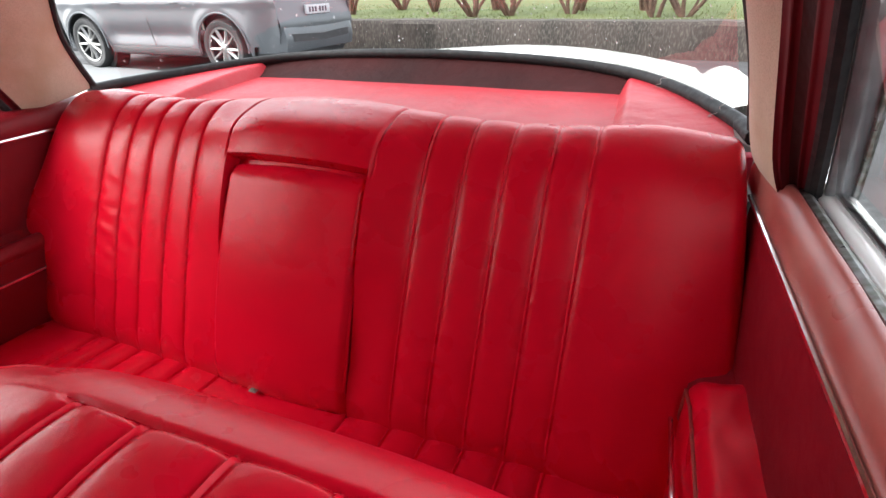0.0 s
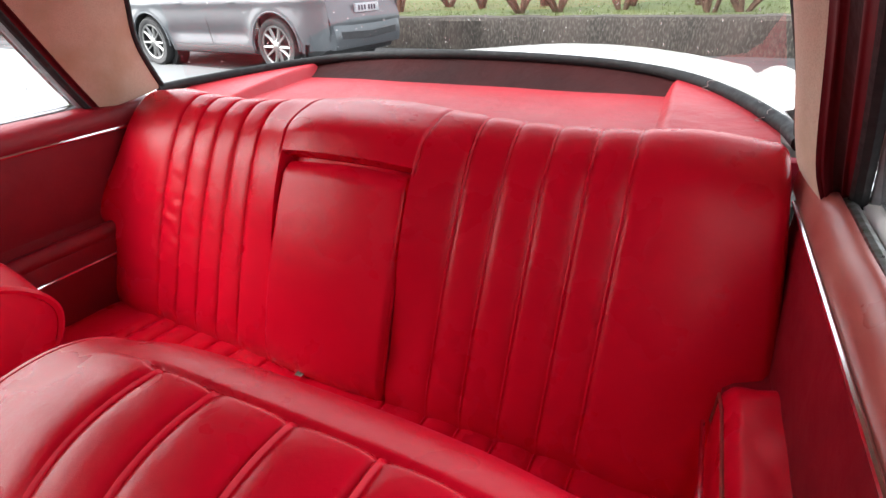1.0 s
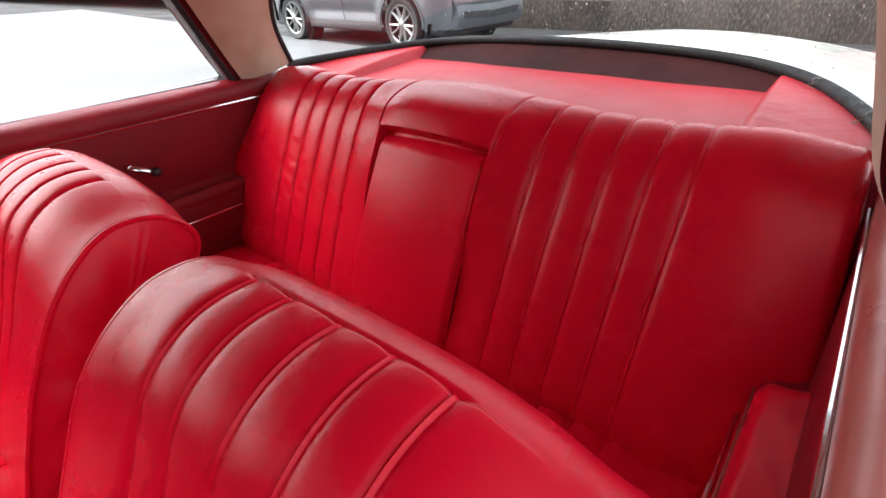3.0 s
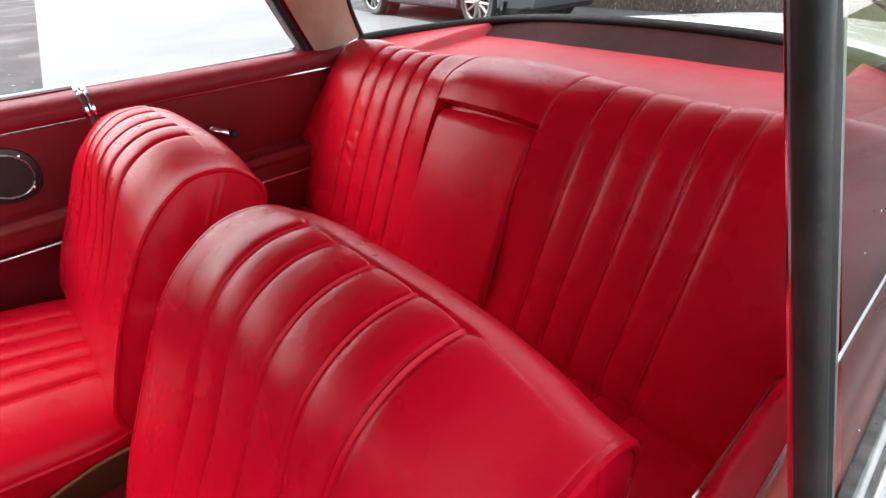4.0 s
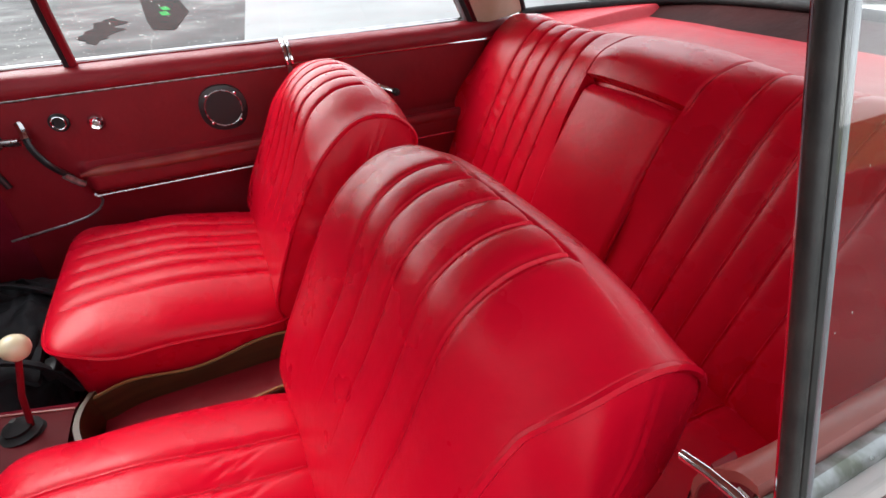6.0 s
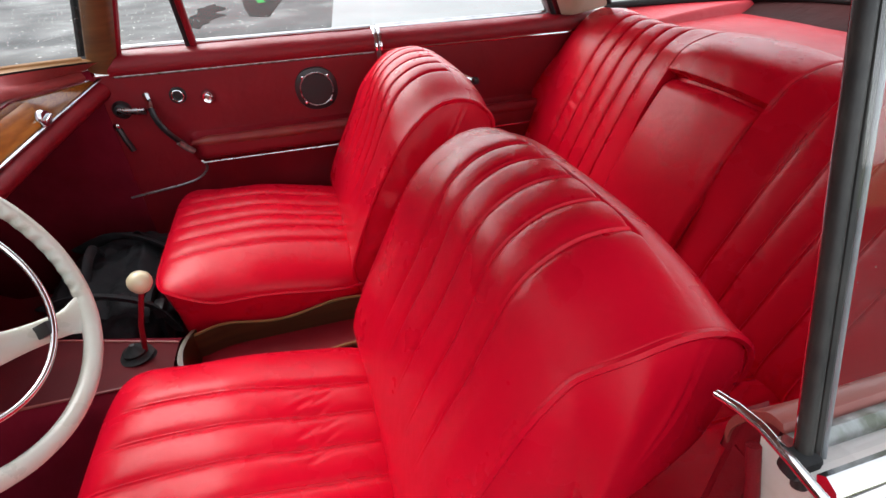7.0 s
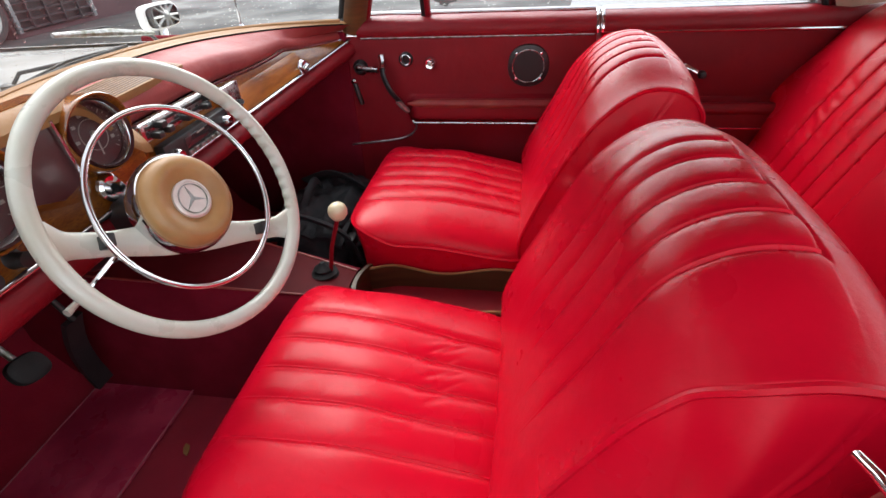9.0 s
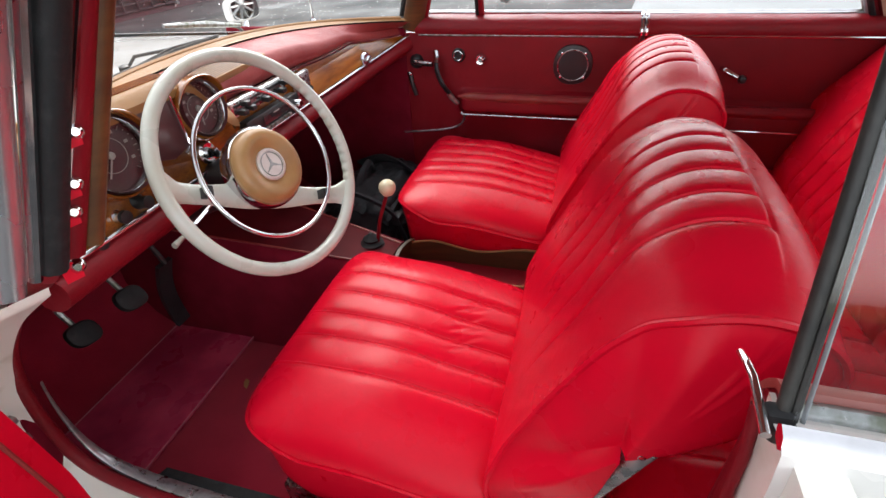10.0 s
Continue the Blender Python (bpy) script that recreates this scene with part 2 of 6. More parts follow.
def block(x0, x1, y0, y1, z0, z1, bevel=0.004, seg=2):
    bm = bmesh.new()
    bmesh.ops.create_cube(bm, size=1.0)
    for v in bm.verts:
        v.co = Vector(((x0 + x1) / 2 + v.co.x * (x1 - x0), (y0 + y1) / 2 + v.co.y * (y1 - y0), (z0 + z1) / 2 + v.co.z * (z1 - z0)))
    if bevel:
        bmesh.ops.bevel(bm, geom=bm.edges[:], offset=bevel, segments=seg, profile=0.5, affect="EDGES")
    bm.verts.index_update()
    out = [v.co.copy() for v in bm.verts], [tuple(v.index for v in q.verts) for q in bm.faces]
    bm.free()
    return out


def smooth_line(points, n, closed=False):
    """n points at even steps along a Catmull-Rom curve."""
    p = [np.array(q, float) for q in points]
    m = len(p)
    dense = []
    for i in range(m if closed else m - 1):
        a, b, c, d = (p[(i + k) % m] if closed else p[min(max(i + k, 0), m - 1)] for k in (-1, 0, 1, 2))
        for t in np.linspace(0, 1, 24, endpoint=False):
            dense.append(0.5 * (2 * b + (c - a) * t + (2 * a - 5 * b + 4 * c - d) * t * t + (3 * b - a - 3 * c + d) * t ** 3))
    dense.append(p[0] if closed else p[-1])
    dense = np.array(dense)
    run = np.concatenate([[0], np.cumsum(np.linalg.norm(np.diff(dense, axis=0), axis=1))])
    at = np.linspace(0, run[-1], n + 1)[:-1] if closed else np.linspace(0, run[-1], n)
    return np.stack([np.interp(at, run, dense[:, k]) for k in range(dense.shape[1])], axis=1)


def tube(points, radius, n=10, closed=False, flat=1.0, caps=True):
    """A round bar along points; radius a number or a function of 0..1."""
    pts = [Vector(p) for p in points]
    m = len(pts)
    verts, faces = [], []
    up = None
    for i, p in enumerate(pts):
        a, b = (pts[(i - 1) % m], pts[(i + 1) % m]) if closed else (pts[max(i - 1, 0)], pts[min(i + 1, m - 1)])
        d = (b - a).normalized()
        if up is None:
            up = d.orthogonal().normalized()
        up = (up - d * up.dot(d))
        up = up.normalized() if up.length > 1e-6 else d.orthogonal().normalized()
        side = d.cross(up)
        r = radius(i / max(m - 1, 1)) if callable(radius) else radius
        for k in range(n):
            t = 2 * math.pi * k / n
            verts.append(p + up * (r * math.cos(t)) + side * (r * flat * math.sin(t)))
    for i in range(m if closed else m - 1):
        j = (i + 1) % m
        for k in range(n):
            faces.append((i * n + k, i * n + (k + 1) % n, j * n + (k + 1) % n, j * n + k))
    if caps and not closed:
        faces.append(tuple(range(n)))
        faces.append(tuple((m - 1) * n + k for k in range(n)))
    return verts, faces


def lathe(profile, n=32, m=None):
    """Turns (radius, height) pairs round z."""
    verts = [(r * math.cos(2 * math.pi * k / n), r * math.sin(2 * math.pi * k / n), h) for r, h in profile for k in range(n)]
    faces = [(i * n + k, i * n + (k + 1) % n, (i + 1) * n + (k + 1) % n, (i + 1) * n + k) for i in range(len(profile) - 1) for k in range(n)]
    end = (len(profile) - 1) * n
    if profile[-1][0] < 0.3 * max(r for r, h in profile):
        faces += [tuple(range(n)), tuple(end + k for k in range(n))]
    else:
        faces += [(end + k, end + (k + 1) % n, (k + 1) % n, k) for k in range(n)]
    return moved((verts, faces), m) if m else (verts, faces)


def plate(outline, thick, bevel=0.0):
    """A flat plate: an outline in x, y, raised to z = thick."""
    bm = bmesh.new()
    q = bm.faces.new([bm.verts.new((x, y, 0)) for x, y in outline])
    r = bmesh.ops.extrude_face_region(bm, geom=[q])
    for v in r["geom"]:
        if isinstance(v, bmesh.types.BMVert):
            v.co.z += thick
    if bevel:
        bmesh.ops.bevel(bm, geom=[ed for ed in bm.edges if abs(ed.verts[0].co.z - thick) < 1e-6 and abs(ed.verts[1].co.z - thick) < 1e-6],
                        offset=bevel, segments=2, profile=0.5, affect="EDGES")
    bm.verts.index_update()
    out = [v.co.copy() for v in bm.verts], [tuple(v.index for v in q.verts) for q in bm.faces]
    bm.free()
    return out


def frame_axes(at, normal, up=(0, 0, 1)):
    """The pose whose z is normal, whose y is as near up as may be."""
    z = Vector(normal).normalized()
    x = Vector(up).cross(z).normalized()
    y = z.cross(x)
    m = Matrix((x, y, z)).transposed().to_4x4()
    m.translation = at
    return m


def bump_at(x, centre, width):
    return math.exp(-((x - centre) / width) ** 2)


def step(a, b, x):
    t = min(max((x - a) / (b - a), 0), 1)
    return t * t * (3 - 2 * t)


class Pad:
    """An upholstered form: a closed profile in y, z drawn across from x0 to x1, rounded by r at both ends, pushed out by puff(x, y, z, s)."""

    def __init__(self, profile, x0, x1, r, puff=None, nx=80, n=120, bow=None, r_in=None, seams=(), fine=None):
        loop = smooth_line(profile, n * 5, True)
        tangent = np.roll(loop, -1, 0) - np.roll(loop, 1, 0)
        tangent /= np.linalg.norm(tangent, axis=1)[:, None]
        normal = np.stack([-tangent[:, 1], tangent[:, 0]], axis=1)
        keep = [i for i in range(n * 5) if i % 5 == 0 or (fine and fine(*loop[i]))]
        loop, normal = loop[keep], normal[keep]
        share = [i / (n * 5) for i in keep]
        n = len(keep)
        r_in = r if r_in is None else r_in
        k = 12
        lo = [x0 + r_in * (1 - math.sin(math.pi / 2 * (1 - i / k))) for i in range(k)]
        hi = [x1 - r * (1 - math.sin(math.pi / 2 * (i / k))) for i in range(1, k + 1)]
        mid = list(np.linspace(x0 + r_in, x1 - r, nx))
        mid += [q + d for q in seams for d in (-0.0075, -0.005, -0.003, -0.0015, 0, 0.0015, 0.003, 0.005, 0.0075)]
        mid.sort()
        self.n, rows = n, []
        for x in lo + mid + hi:
            q = max((x0 + r_in - x) / r_in, (x - x1 + r) / r, 0.0)
            rr = r_in if x < (x0 + x1) / 2 else r
            inset = rr * (1 - math.sqrt(max(0.0, 1 - q * q)))
            row = []
            for i in range(n):
                y, z = loop[i]
                d = -inset + (puff(x, y, z, share[i]) if puff else 0.0)
                ny, nz = normal[i]
                w = bow(x, y, z) if bow else (0, 0, 0)
                row.append((x + w[0], y + ny * d + w[1], z + nz * d + w[2]))
            rows.append(row)
        self.rows = rows
        self.low, self.high = rows[0], rows[-1]

    def skin(self):
        n = self.n
        verts = [v for row in self.rows for v in row]
        faces = [(i * n + j, (i + 1) * n + j, (i + 1) * n + (j + 1) % n, i * n + (j + 1) % n) for i in range(len(self.rows) - 1) for j in range(n)]
        return verts, faces

    def cap(self, high=True, bulge=0.02, rings=14):
        loop = self.high if high else self.low
        sign = 1 if high else -1
        c = np.mean(np.array(loop), axis=0)
        verts, faces, n = [], [], self.n
        for i in range(rings):
            k = 1 - i / (rings - 0.5)
            for j, v in enumerate(loop):
                q = c + (np.array(v) - c) * k
                folds = 0.006 * noise.noise((q[1] * 13, q[2] * 13, 5.0)) + 0.0042 * noise.noise((j * 0.09, k * 1.2, 9.0)) * step(0.35, 0.7, k)
                q[0] = v[0] + sign * (bulge * (1 - k ** 3) + (1 - k) * k * 4 * folds)
                verts.append(tuple(q))
        for i in range(rings - 1):
            for j in range(n):
                faces.append((i * n + j, i * n + (j + 1) % n, (i + 1) * n + (j + 1) % n, (i + 1) * n + j))
        faces.append(tuple((rings - 1) * n + j for j in range(n)))
        return verts, faces

    def piping(self, high=True, r=0.004, a=0.0, b=1.0, out=0.0):
        loop = self.high if high else self.low
        k0, k1 = int(a * self.n), int(b * self.n)
        sign = 1 if high else -1
        pts = [(v[0] + sign * out, v[1], v[2]) for v in (loop[i % self.n] for i in range(k0, k1))]
        return tube(pts, r, 6, closed=(k1 - k0 >= self.n))


# ---- ground and distance ----
def ground_material():
    m = material("wet_asphalt", (0.055, 0.056, 0.057), 0.72, second=(0.095, 0.094, 0.092), mix_scale=0.9, fine=(0.10, 0.10, 0.10), fine_scale=120,
                 bump=0.25, bump_scale=90, bump2=0.10, bump2_scale=1.2, rough_vary=0.22, spec=0.08)
    return m


ASPHALT = ground_material()
CONCRETE = material("wet_pale_concrete", (0.31, 0.32, 0.32), 0.85, second=(0.26, 0.27, 0.27), mix_scale=0.5, bump=0.15, bump_scale=60, rough_vary=0.1, spec=0.12)
GRASS = material("moss_and_grass", (0.055, 0.085, 0.012), 0.9, second=(0.095, 0.115, 0.022), mix_scale=2.5, fine=(0.12, 0.13, 0.05), fine_scale=25, bump=0.9, bump_scale=30)
WALL = material("mossy_concrete_wall", (0.060, 0.046, 0.038), 0.85, second=(0.026, 0.023, 0.018), mix_scale=2.2, fine=(0.10, 0.085, 0.07), fine_scale=40,
                stretch=(1, 1, 0.35), bump=0.5, bump_scale=40, bump2=0.4, bump2_scale=6)
BARK = material("shrub_bark", (0.085, 0.05, 0.032), 0.85, second=(0.14, 0.08, 0.055), mix_scale=15, bump=0.6, bump_scale=60)
TWIG_LEAF = material("sparse_leaf", (0.10, 0.11, 0.035), 0.7, second=(0.16, 0.13, 0.05), mix_scale=3, per_object=0.2)

G = 0.11      # height of the yard
YARD = 6.5   # the parking yard lies turned against the coupe
ground = tagged(obj("ground", sheet(lambda u, v: (-120 + 240 * u, -120 + 240 * v, G), 3, 3), ASPHALT),
                "dark wet asphalt yard with puddles", "ground", kind="structure")
slab_ob = obj("pavement", moved(block(-26, -1.6, 0, 5.2, -0.06, 0.006, 0.004), pose(0, 0, 0)), CONCRETE)
slab_ob.matrix_basis = pose(0, -0.95, G, 0, 0, -YARD)
tagged(slab_ob, "pale wet concrete slab beside the asphalt", "pavement", kind="structure")

# ---- the retaining wall, the bank and its shrubs ----
def wall_line(u, v):
    k = round(v * 5)
    return (-14 + 40 * u, 7.8 + (0.0, 0.0, 0.04, 0.34, 0.38, 0.38)[k] + 0.02 * noise.noise((u * 60, v * 3, 0)),
            (G - 0.05, 0.565, 0.62, 0.63, 0.60, G - 0.05)[k] + (0.02 * noise.noise((u * 90, 0, 3)) if 0 < k < 5 else 0))


wall = tagged(obj("wall_garden", sheet(wall_line, 240, 6), WALL), "low weathered concrete retaining wall with moss", "wall", kind="structure")
rng = random.Random(5)


def lawn_z(x, y):
    return 0.60 + 0.035 * (y - 8.1) + 0.03 * noise.noise((x * 0.6, y * 0.6, 1))


bank = tagged(obj("lawn", sheet(lambda u, v: (-70 + 120 * u, 8.12 + 60 * v ** 2, lawn_z(-70 + 120 * u, 8.12 + 60 * v ** 2)), 160, 60), GRASS),
              "green mossy lawn behind the wall", "lawn", kind="structure")
tufts = []
for i in range(5200):
    x, y = rng.uniform(-9, 5), 8.1 + 3.5 * rng.random() ** 1.6
    h, a, w = rng.uniform(0.02, 0.07), rng.uniform(0, 6.28), rng.uniform(0.004, 0.010)
    z = lawn_z(x, y) - 0.01
    tufts.append(([(x - w * math.cos(a), y - w * math.sin(a), z), (x + w * math.cos(a), y + w * math.sin(a), z), (x + rng.uniform(-.03, .03), y + rng.uniform(-.03, .03), z + h)], [(0, 1, 2)]))
tagged(obj("grass_tufts", join(*tufts), GRASS), "short green grass blades and moss tufts", "grass", kind="stuff")


def shrub(at, size, seed):
    r = random.Random(seed)
    base = thing("shrub", "bare brown shrub with a few young leaves on the lawn", "shrub", at, group="shrubs on the bank")
    stems, tips = [], []
    for k in range(r.randint(6, 9)):
        a, lean = r.uniform(0, 6.28), r.uniform(0.15, 0.6)
        p, d = Vector((0.05 * math.cos(a), 0.05 * math.sin(a), 0)), Vector((math.cos(a) * lean, math.sin(a) * lean, 1)).normalized()
        line = [p.copy()]
        for i in range(6):
            d = (d + Vector((r.uniform(-.3, .3), r.uniform(-.3, .3), r.uniform(-.05, .15)))).normalized()
            p = p + d * size / 6
            line.append(p.copy())
            if i > 0:
                e2 = (d + Vector((r.uniform(-1, 1), r.uniform(-1, 1), r.uniform(-.3, .4)))).normalized()
                tip = p + e2 * size * 0.3
                stems.append(tube([p, p + e2 * size * 0.15 + Vector((0, 0, 0.02)), tip], lambda t: 0.007 * (1 - 0.7 * t), 4))
                tips.append(tip)
        w = r.uniform(0.025, 0.05)
        stems.append(tube(line, lambda t: w * (1 - 0.75 * t), 6))
    part("branches", join(*stems), BARK, base)
    leaves = []
    for tip in tips:
        for i in range(9):
            q = tip + Vector((r.gauss(0, .09), r.gauss(0, .09), r.gauss(0, .07)))
            a = Vector((r.uniform(-1, 1), r.uniform(-1, 1), r.uniform(-1, 1))).normalized() * 0.022
            b = a.orthogonal() * 0.5
            k = len(leaves)
            leaves.append(([q - a, q + b, q + a, q - b], [(0, 1, 2, 3)]))
    part("leaves", join(*leaves), TWIG_LEAF, base)
    return base


shrubs = [shrub((-2.6, 8.9, lawn_z(-2.6, 8.9) - 0.02), 1.5, 1), shrub((-0.9, 9.3, lawn_z(-0.9, 9.3) - 0.02), 1.7, 2), shrub((0.5, 8.8, lawn_z(0.5, 8.8) - 0.02), 1.3, 3)]
for i in range(11):
    x, y = -7.5 + i * 0.95 + rng.uniform(-.3, .3), 8.8 + rng.uniform(-.2, 1.6)
    copy_thing(shrubs[i % 3], pose(x, y, lawn_z(x, y) - 0.02, 0, 0, rng.uniform(0, 360)))

# ---- the parked electric estate car ----
EV_PAINT = material("grey_blue_metallic_paint", (0.098, 0.107, 0.116), 0.42, 0.2, second=(0.090, 0.098, 0.107), mix_scale=3, coat=0.25)
EV_TRIM = material("dark_grey_trim", (0.022, 0.023, 0.026), 0.5, second=(0.034, 0.035, 0.038), mix_scale=12)
TYRE = material("wet_tyre_rubber", (0.016, 0.016, 0.017), 0.55, second=(0.03, 0.03, 0.03), mix_scale=20, bump=0.3, bump_scale=150)
RIM = material("silver_alloy", (0.34, 0.34, 0.33), 0.3, 0.9, second=(0.26, 0.26, 0.25), mix_scale=8)
LAMP_RED = material("red_lamp_glass", (0.40, 0.012, 0.015), 0.15, second=(0.30, 0.008, 0.01), mix_scale=20, coat=1.0)
PLATE_WHITE = material("plate_white", (0.50, 0.52, 0.54), 0.4, second=(0.42, 0.44, 0.46), mix_scale=30)
PLATE_INK = material("plate_dark_bars", (0.03, 0.03, 0.05), 0.5)
DARK_GLASS = material("tinted_car_glass", (0.02, 0.022, 0.025), 0.06, spec=0.8, second=(0.03, 0.03, 0.032), mix_scale=4)
BLACK_PAINT = material("dark_car_paint", (0.020, 0.016, 0.018), 0.25, second=(0.03, 0.022, 0.024), mix_scale=4, coat=0.8)


def road_wheel(parent, x, y, r, side, rim_mat=RIM, spokes=5):
    """A wheel with its tyre and alloy rim; its face looks along side (-1 or 1) in y."""
    hub = new("wheel")
    hub.parent = parent
    hub.matrix_basis = pose(x, y, r, -90 * side, 0, 0) @ pose(0, 0, 0, 0, 0, 17)
    w = 0.115
    part("tyre", lathe([(r * 0.70, -w), (r * 0.93, -w), (r, -w * 0.7), (r * 1.0, w * 0.7), (r * 0.94, w), (r * 0.78, w), (r * 0.72, w * 0.85), (r * 0.70, w * 0.2), (r * 0.68, -w)], 48), TYRE, hub)
    part("rim_well", lathe([(0.02, -w * 0.3), (r * 0.66, -w * 0.3), (r * 0.70, w * 0.2), (r * 0.74, w * 0.9), (r * 0.70, w * 0.96), (r * 0.68, w * 0.7), (r * 0.62, -w * 0.2), (0.02, -w * 0.24)], 48), EV_TRIM, hub)
    ring = lathe([(r * 0.67, w * 0.7), (r * 0.74, w * 0.88), (r * 0.72, w * 0.98), (r * 0.66, w * 0.9)], 48)
    arms = []
    for k in range(spokes):
        for s in (-1, 1):
            a = 2 * math.pi * k / spokes + s * 0.17
            p0 = Vector((0.05 * math.cos(a), 0.05 * math.sin(a), w * 0.75))
            a2 = 2 * math.pi * k / spokes + s * 0.26
            p1 = Vector((r * 0.69 * math.cos(a2), r * 0.69 * math.sin(a2), w * 0.85))
            arms.append(tube([p0, (p0 + p1) / 2 + Vector((0, 0, -0.01)), p1], lambda t: 0.030 - 0.012 * t, 8, flat=0.6))
    cap = lathe([(0.075, w * 0.3), (0.075, w * 0.8), (0.06, w * 0.92), (0.01, w * 0.95)], 24)
    part("rim", join(ring, cap, *arms), rim_mat, hub)
    return hub


def ev_side(sgn, length=4.59, half=0.93):
    """One flank: from the sill and the wheel arches up to the window line, bulging at the shoulders."""
    def fn(u, v):
        x = -0.86 + length * u
        low = 0.27
        for wx in (0.0, 2.764):
            d = abs(x - wx)
            if d < 0.425:
                low = max(low, 0.345 + math.sqrt(0.425 ** 2 - d * d) * 1.0)
        if x > 3.3:
            low = 0.30
        if x < -0.5:
            low = max(low, 0.38)
        high = 1.02 - 0.10 * step(2.6, 3.75, x) - 0.04 * step(0.2, -0.8, x)
        z = low + (high - low) * v
        y = half - 0.035 * abs((z - 0.72) / 0.4) ** 2 + 0.028 * bump_at(z, 0.90, 0.05) - 0.05 * bump_at(z, 0.50, 0.10) * step(0.45, 0.7, x) * step(2.4, 2.1, x)
        y -= 0.13 * step(-0.35, -0.86, x) ** 2 + 0.30 * step(3.1, 3.75, x) ** 2
        for wx in (0.0, 2.764):
            y += 0.02 * bump_at(math.hypot(x - wx, z - 0.345), 0.48, 0.07)
        return (x, sgn * y, z)
    return fn


def electric_car():
    """Tail at low x; the wheels' axles at x = 0 and 2.764."""
    ev = thing("parked_car", "grey-blue electric crossover parked on wet asphalt", "car")
    body = part("body", join(sheet(ev_side(-1), 120, 26), sheet(ev_side(1), 120, 26)), EV_PAINT, ev)
    half = 0.93

    def tail(u, v):
        s = -1 + 2 * u
        z = 0.42 + 0.72 * v
        x = -0.86 - 0.05 * bump_at(z, 0.62, 0.12) + 0.10 * step(0.72, 1.14, z) + 0.02 * abs(s) ** 3
        return (x + 0.10 * step(0.42, 0.3, z), s * 0.80, z)
    part("tailgate", sheet(tail, 40, 40), EV_PAINT, ev)
    part("bumper", sheet(lambda u, v: (-0.90 + 0.34 * step(0.80, 1, abs(-1 + 2 * u)) ** 1.2 - 0.03 * math.sin(math.pi * v), (-1 + 2 * u) * (0.90), 0.30 + 0.30 * v), 48, 10), EV_PAINT, ev)
    part("bumper_insert", slab(lambda u, v: (-0.935 + 0.24 * step(0.74, 1, abs(-1 + 2 * u)), (-1 + 2 * u) * 0.84, 0.40 + 0.09 * v + 0.04 * abs(-1 + 2 * u)), 40, 5, (0.02, 0, 0)), EV_TRIM, ev)
    part("diffuser", sheet(lambda u, v: (-0.86 + 0.2 * v, (-1 + 2 * u) * 0.82, 0.32 - 0.08 * v), 12, 4), EV_TRIM, ev)
    part("underbody", block(-0.75, 3.6, -0.78, 0.78, 0.20, 0.42, 0.05), EV_TRIM, ev)
    for s in (-1, 1):
        part("sill_trim", block(0.46, 2.30, s * 0.90 - 0.025, s * 0.90 + 0.02, 0.24, 0.345, 0.015), EV_TRIM, ev)
        part("tail_lamp", slab(lambda u, v: (-0.80 + 0.28 * u ** 1.5, s * (0.60 + 0.30 * min(1, u * 1.4)), 0.90 + 0.11 * v), 14, 5, (0.03, 0, 0)), LAMP_RED, ev)
        for x in (0.62, 1.78):
            part("door_handle", tube([(x, s * 0.925, 0.90), (x + 0.03, s * 0.955, 0.905), (x + 0.17, s * 0.955, 0.905), (x + 0.20, s * 0.925, 0.90)], 0.013, 8), EV_PAINT, ev)
        for wx in (0.0, 2.764):
            arch = [(wx + 0.44 * math.cos(a), s * 0.945, 0.345 + 0.44 * math.sin(a)) for a in np.linspace(-0.1, math.pi + 0.1, 30)]
            part("arch_trim", tube(arch, 0.012, 8), EV_PAINT, ev)
            part("wheel_well", lathe([(0.40, -0.14), (0.42, 0.1), (0.05, 0.1), (0.05, 0.02)], 32, pose(wx, s * 0.72, 0.345, -90 * s)), TYRE, ev)
            road_wheel(ev, wx, s * 0.83, 0.355, s)
        for x, z0, z1 in ((0.40, 0.50, 1.0), (1.33, 0.36, 1.0), (2.28, 0.40, 0.98)):
            part("door_gap", tube([(x, s * 0.905, z0), (x + 0.02, s * 0.928, (z0 + z1) / 2), (x, s * 0.915, z1)], 0.005, 5), BLACK, ev)
    cabin = sheet(lambda u, v: ((-0.55 + 0.35 * v) * (1 - u) + (3.0 - 0.95 * v) * u, -0.90 + 0.22 * v, 1.0 + 0.60 * v), 12, 8)
    part("side_glass", cabin, DARK_GLASS, ev)
    part("side_glass", mirrored_y(cabin), DARK_GLASS, ev)
    part("roof", sheet(lambda u, v: (-0.35 + 2.45 * u, (-1 + 2 * v) * 0.70, 1.60 + 0.04 * math.sin(math.pi * u)), 12, 8), EV_PAINT, ev)
    part("rear_glass", sheet(lambda u, v: (-0.70 + 0.42 * v, (-1 + 2 * u) * (0.80 - 0.1 * v), 1.10 + 0.50 * v), 8, 8), DARK_GLASS, ev)
    part("windscreen", sheet(lambda u, v: (3.05 - 0.95 * v, (-1 + 2 * u) * (0.86 - 0.16 * v), 1.0 + 0.60 * v), 8, 8), DARK_GLASS, ev)
    part("bonnet", sheet(lambda u, v: (3.0 + 0.72 * u, (-1 + 2 * v) * (0.90 - 0.25 * u ** 2), 1.0 - 0.14 * u + 0.03 * math.sin(math.pi * v)), 12, 12), EV_PAINT, ev)
    part("front_bumper", sheet(lambda u, v: (3.74 - 0.30 * abs(-1 + 2 * u) ** 3, (-1 + 2 * u) * 0.88, 0.28 + 0.60 * v), 24, 8), EV_PAINT, ev)
    plate_ob = part("number_plate", block(-0.905, -0.87, -0.26, 0.26, 0.735, 0.845, 0.004), PLATE_WHITE, ev, "white number plate with dark bars")
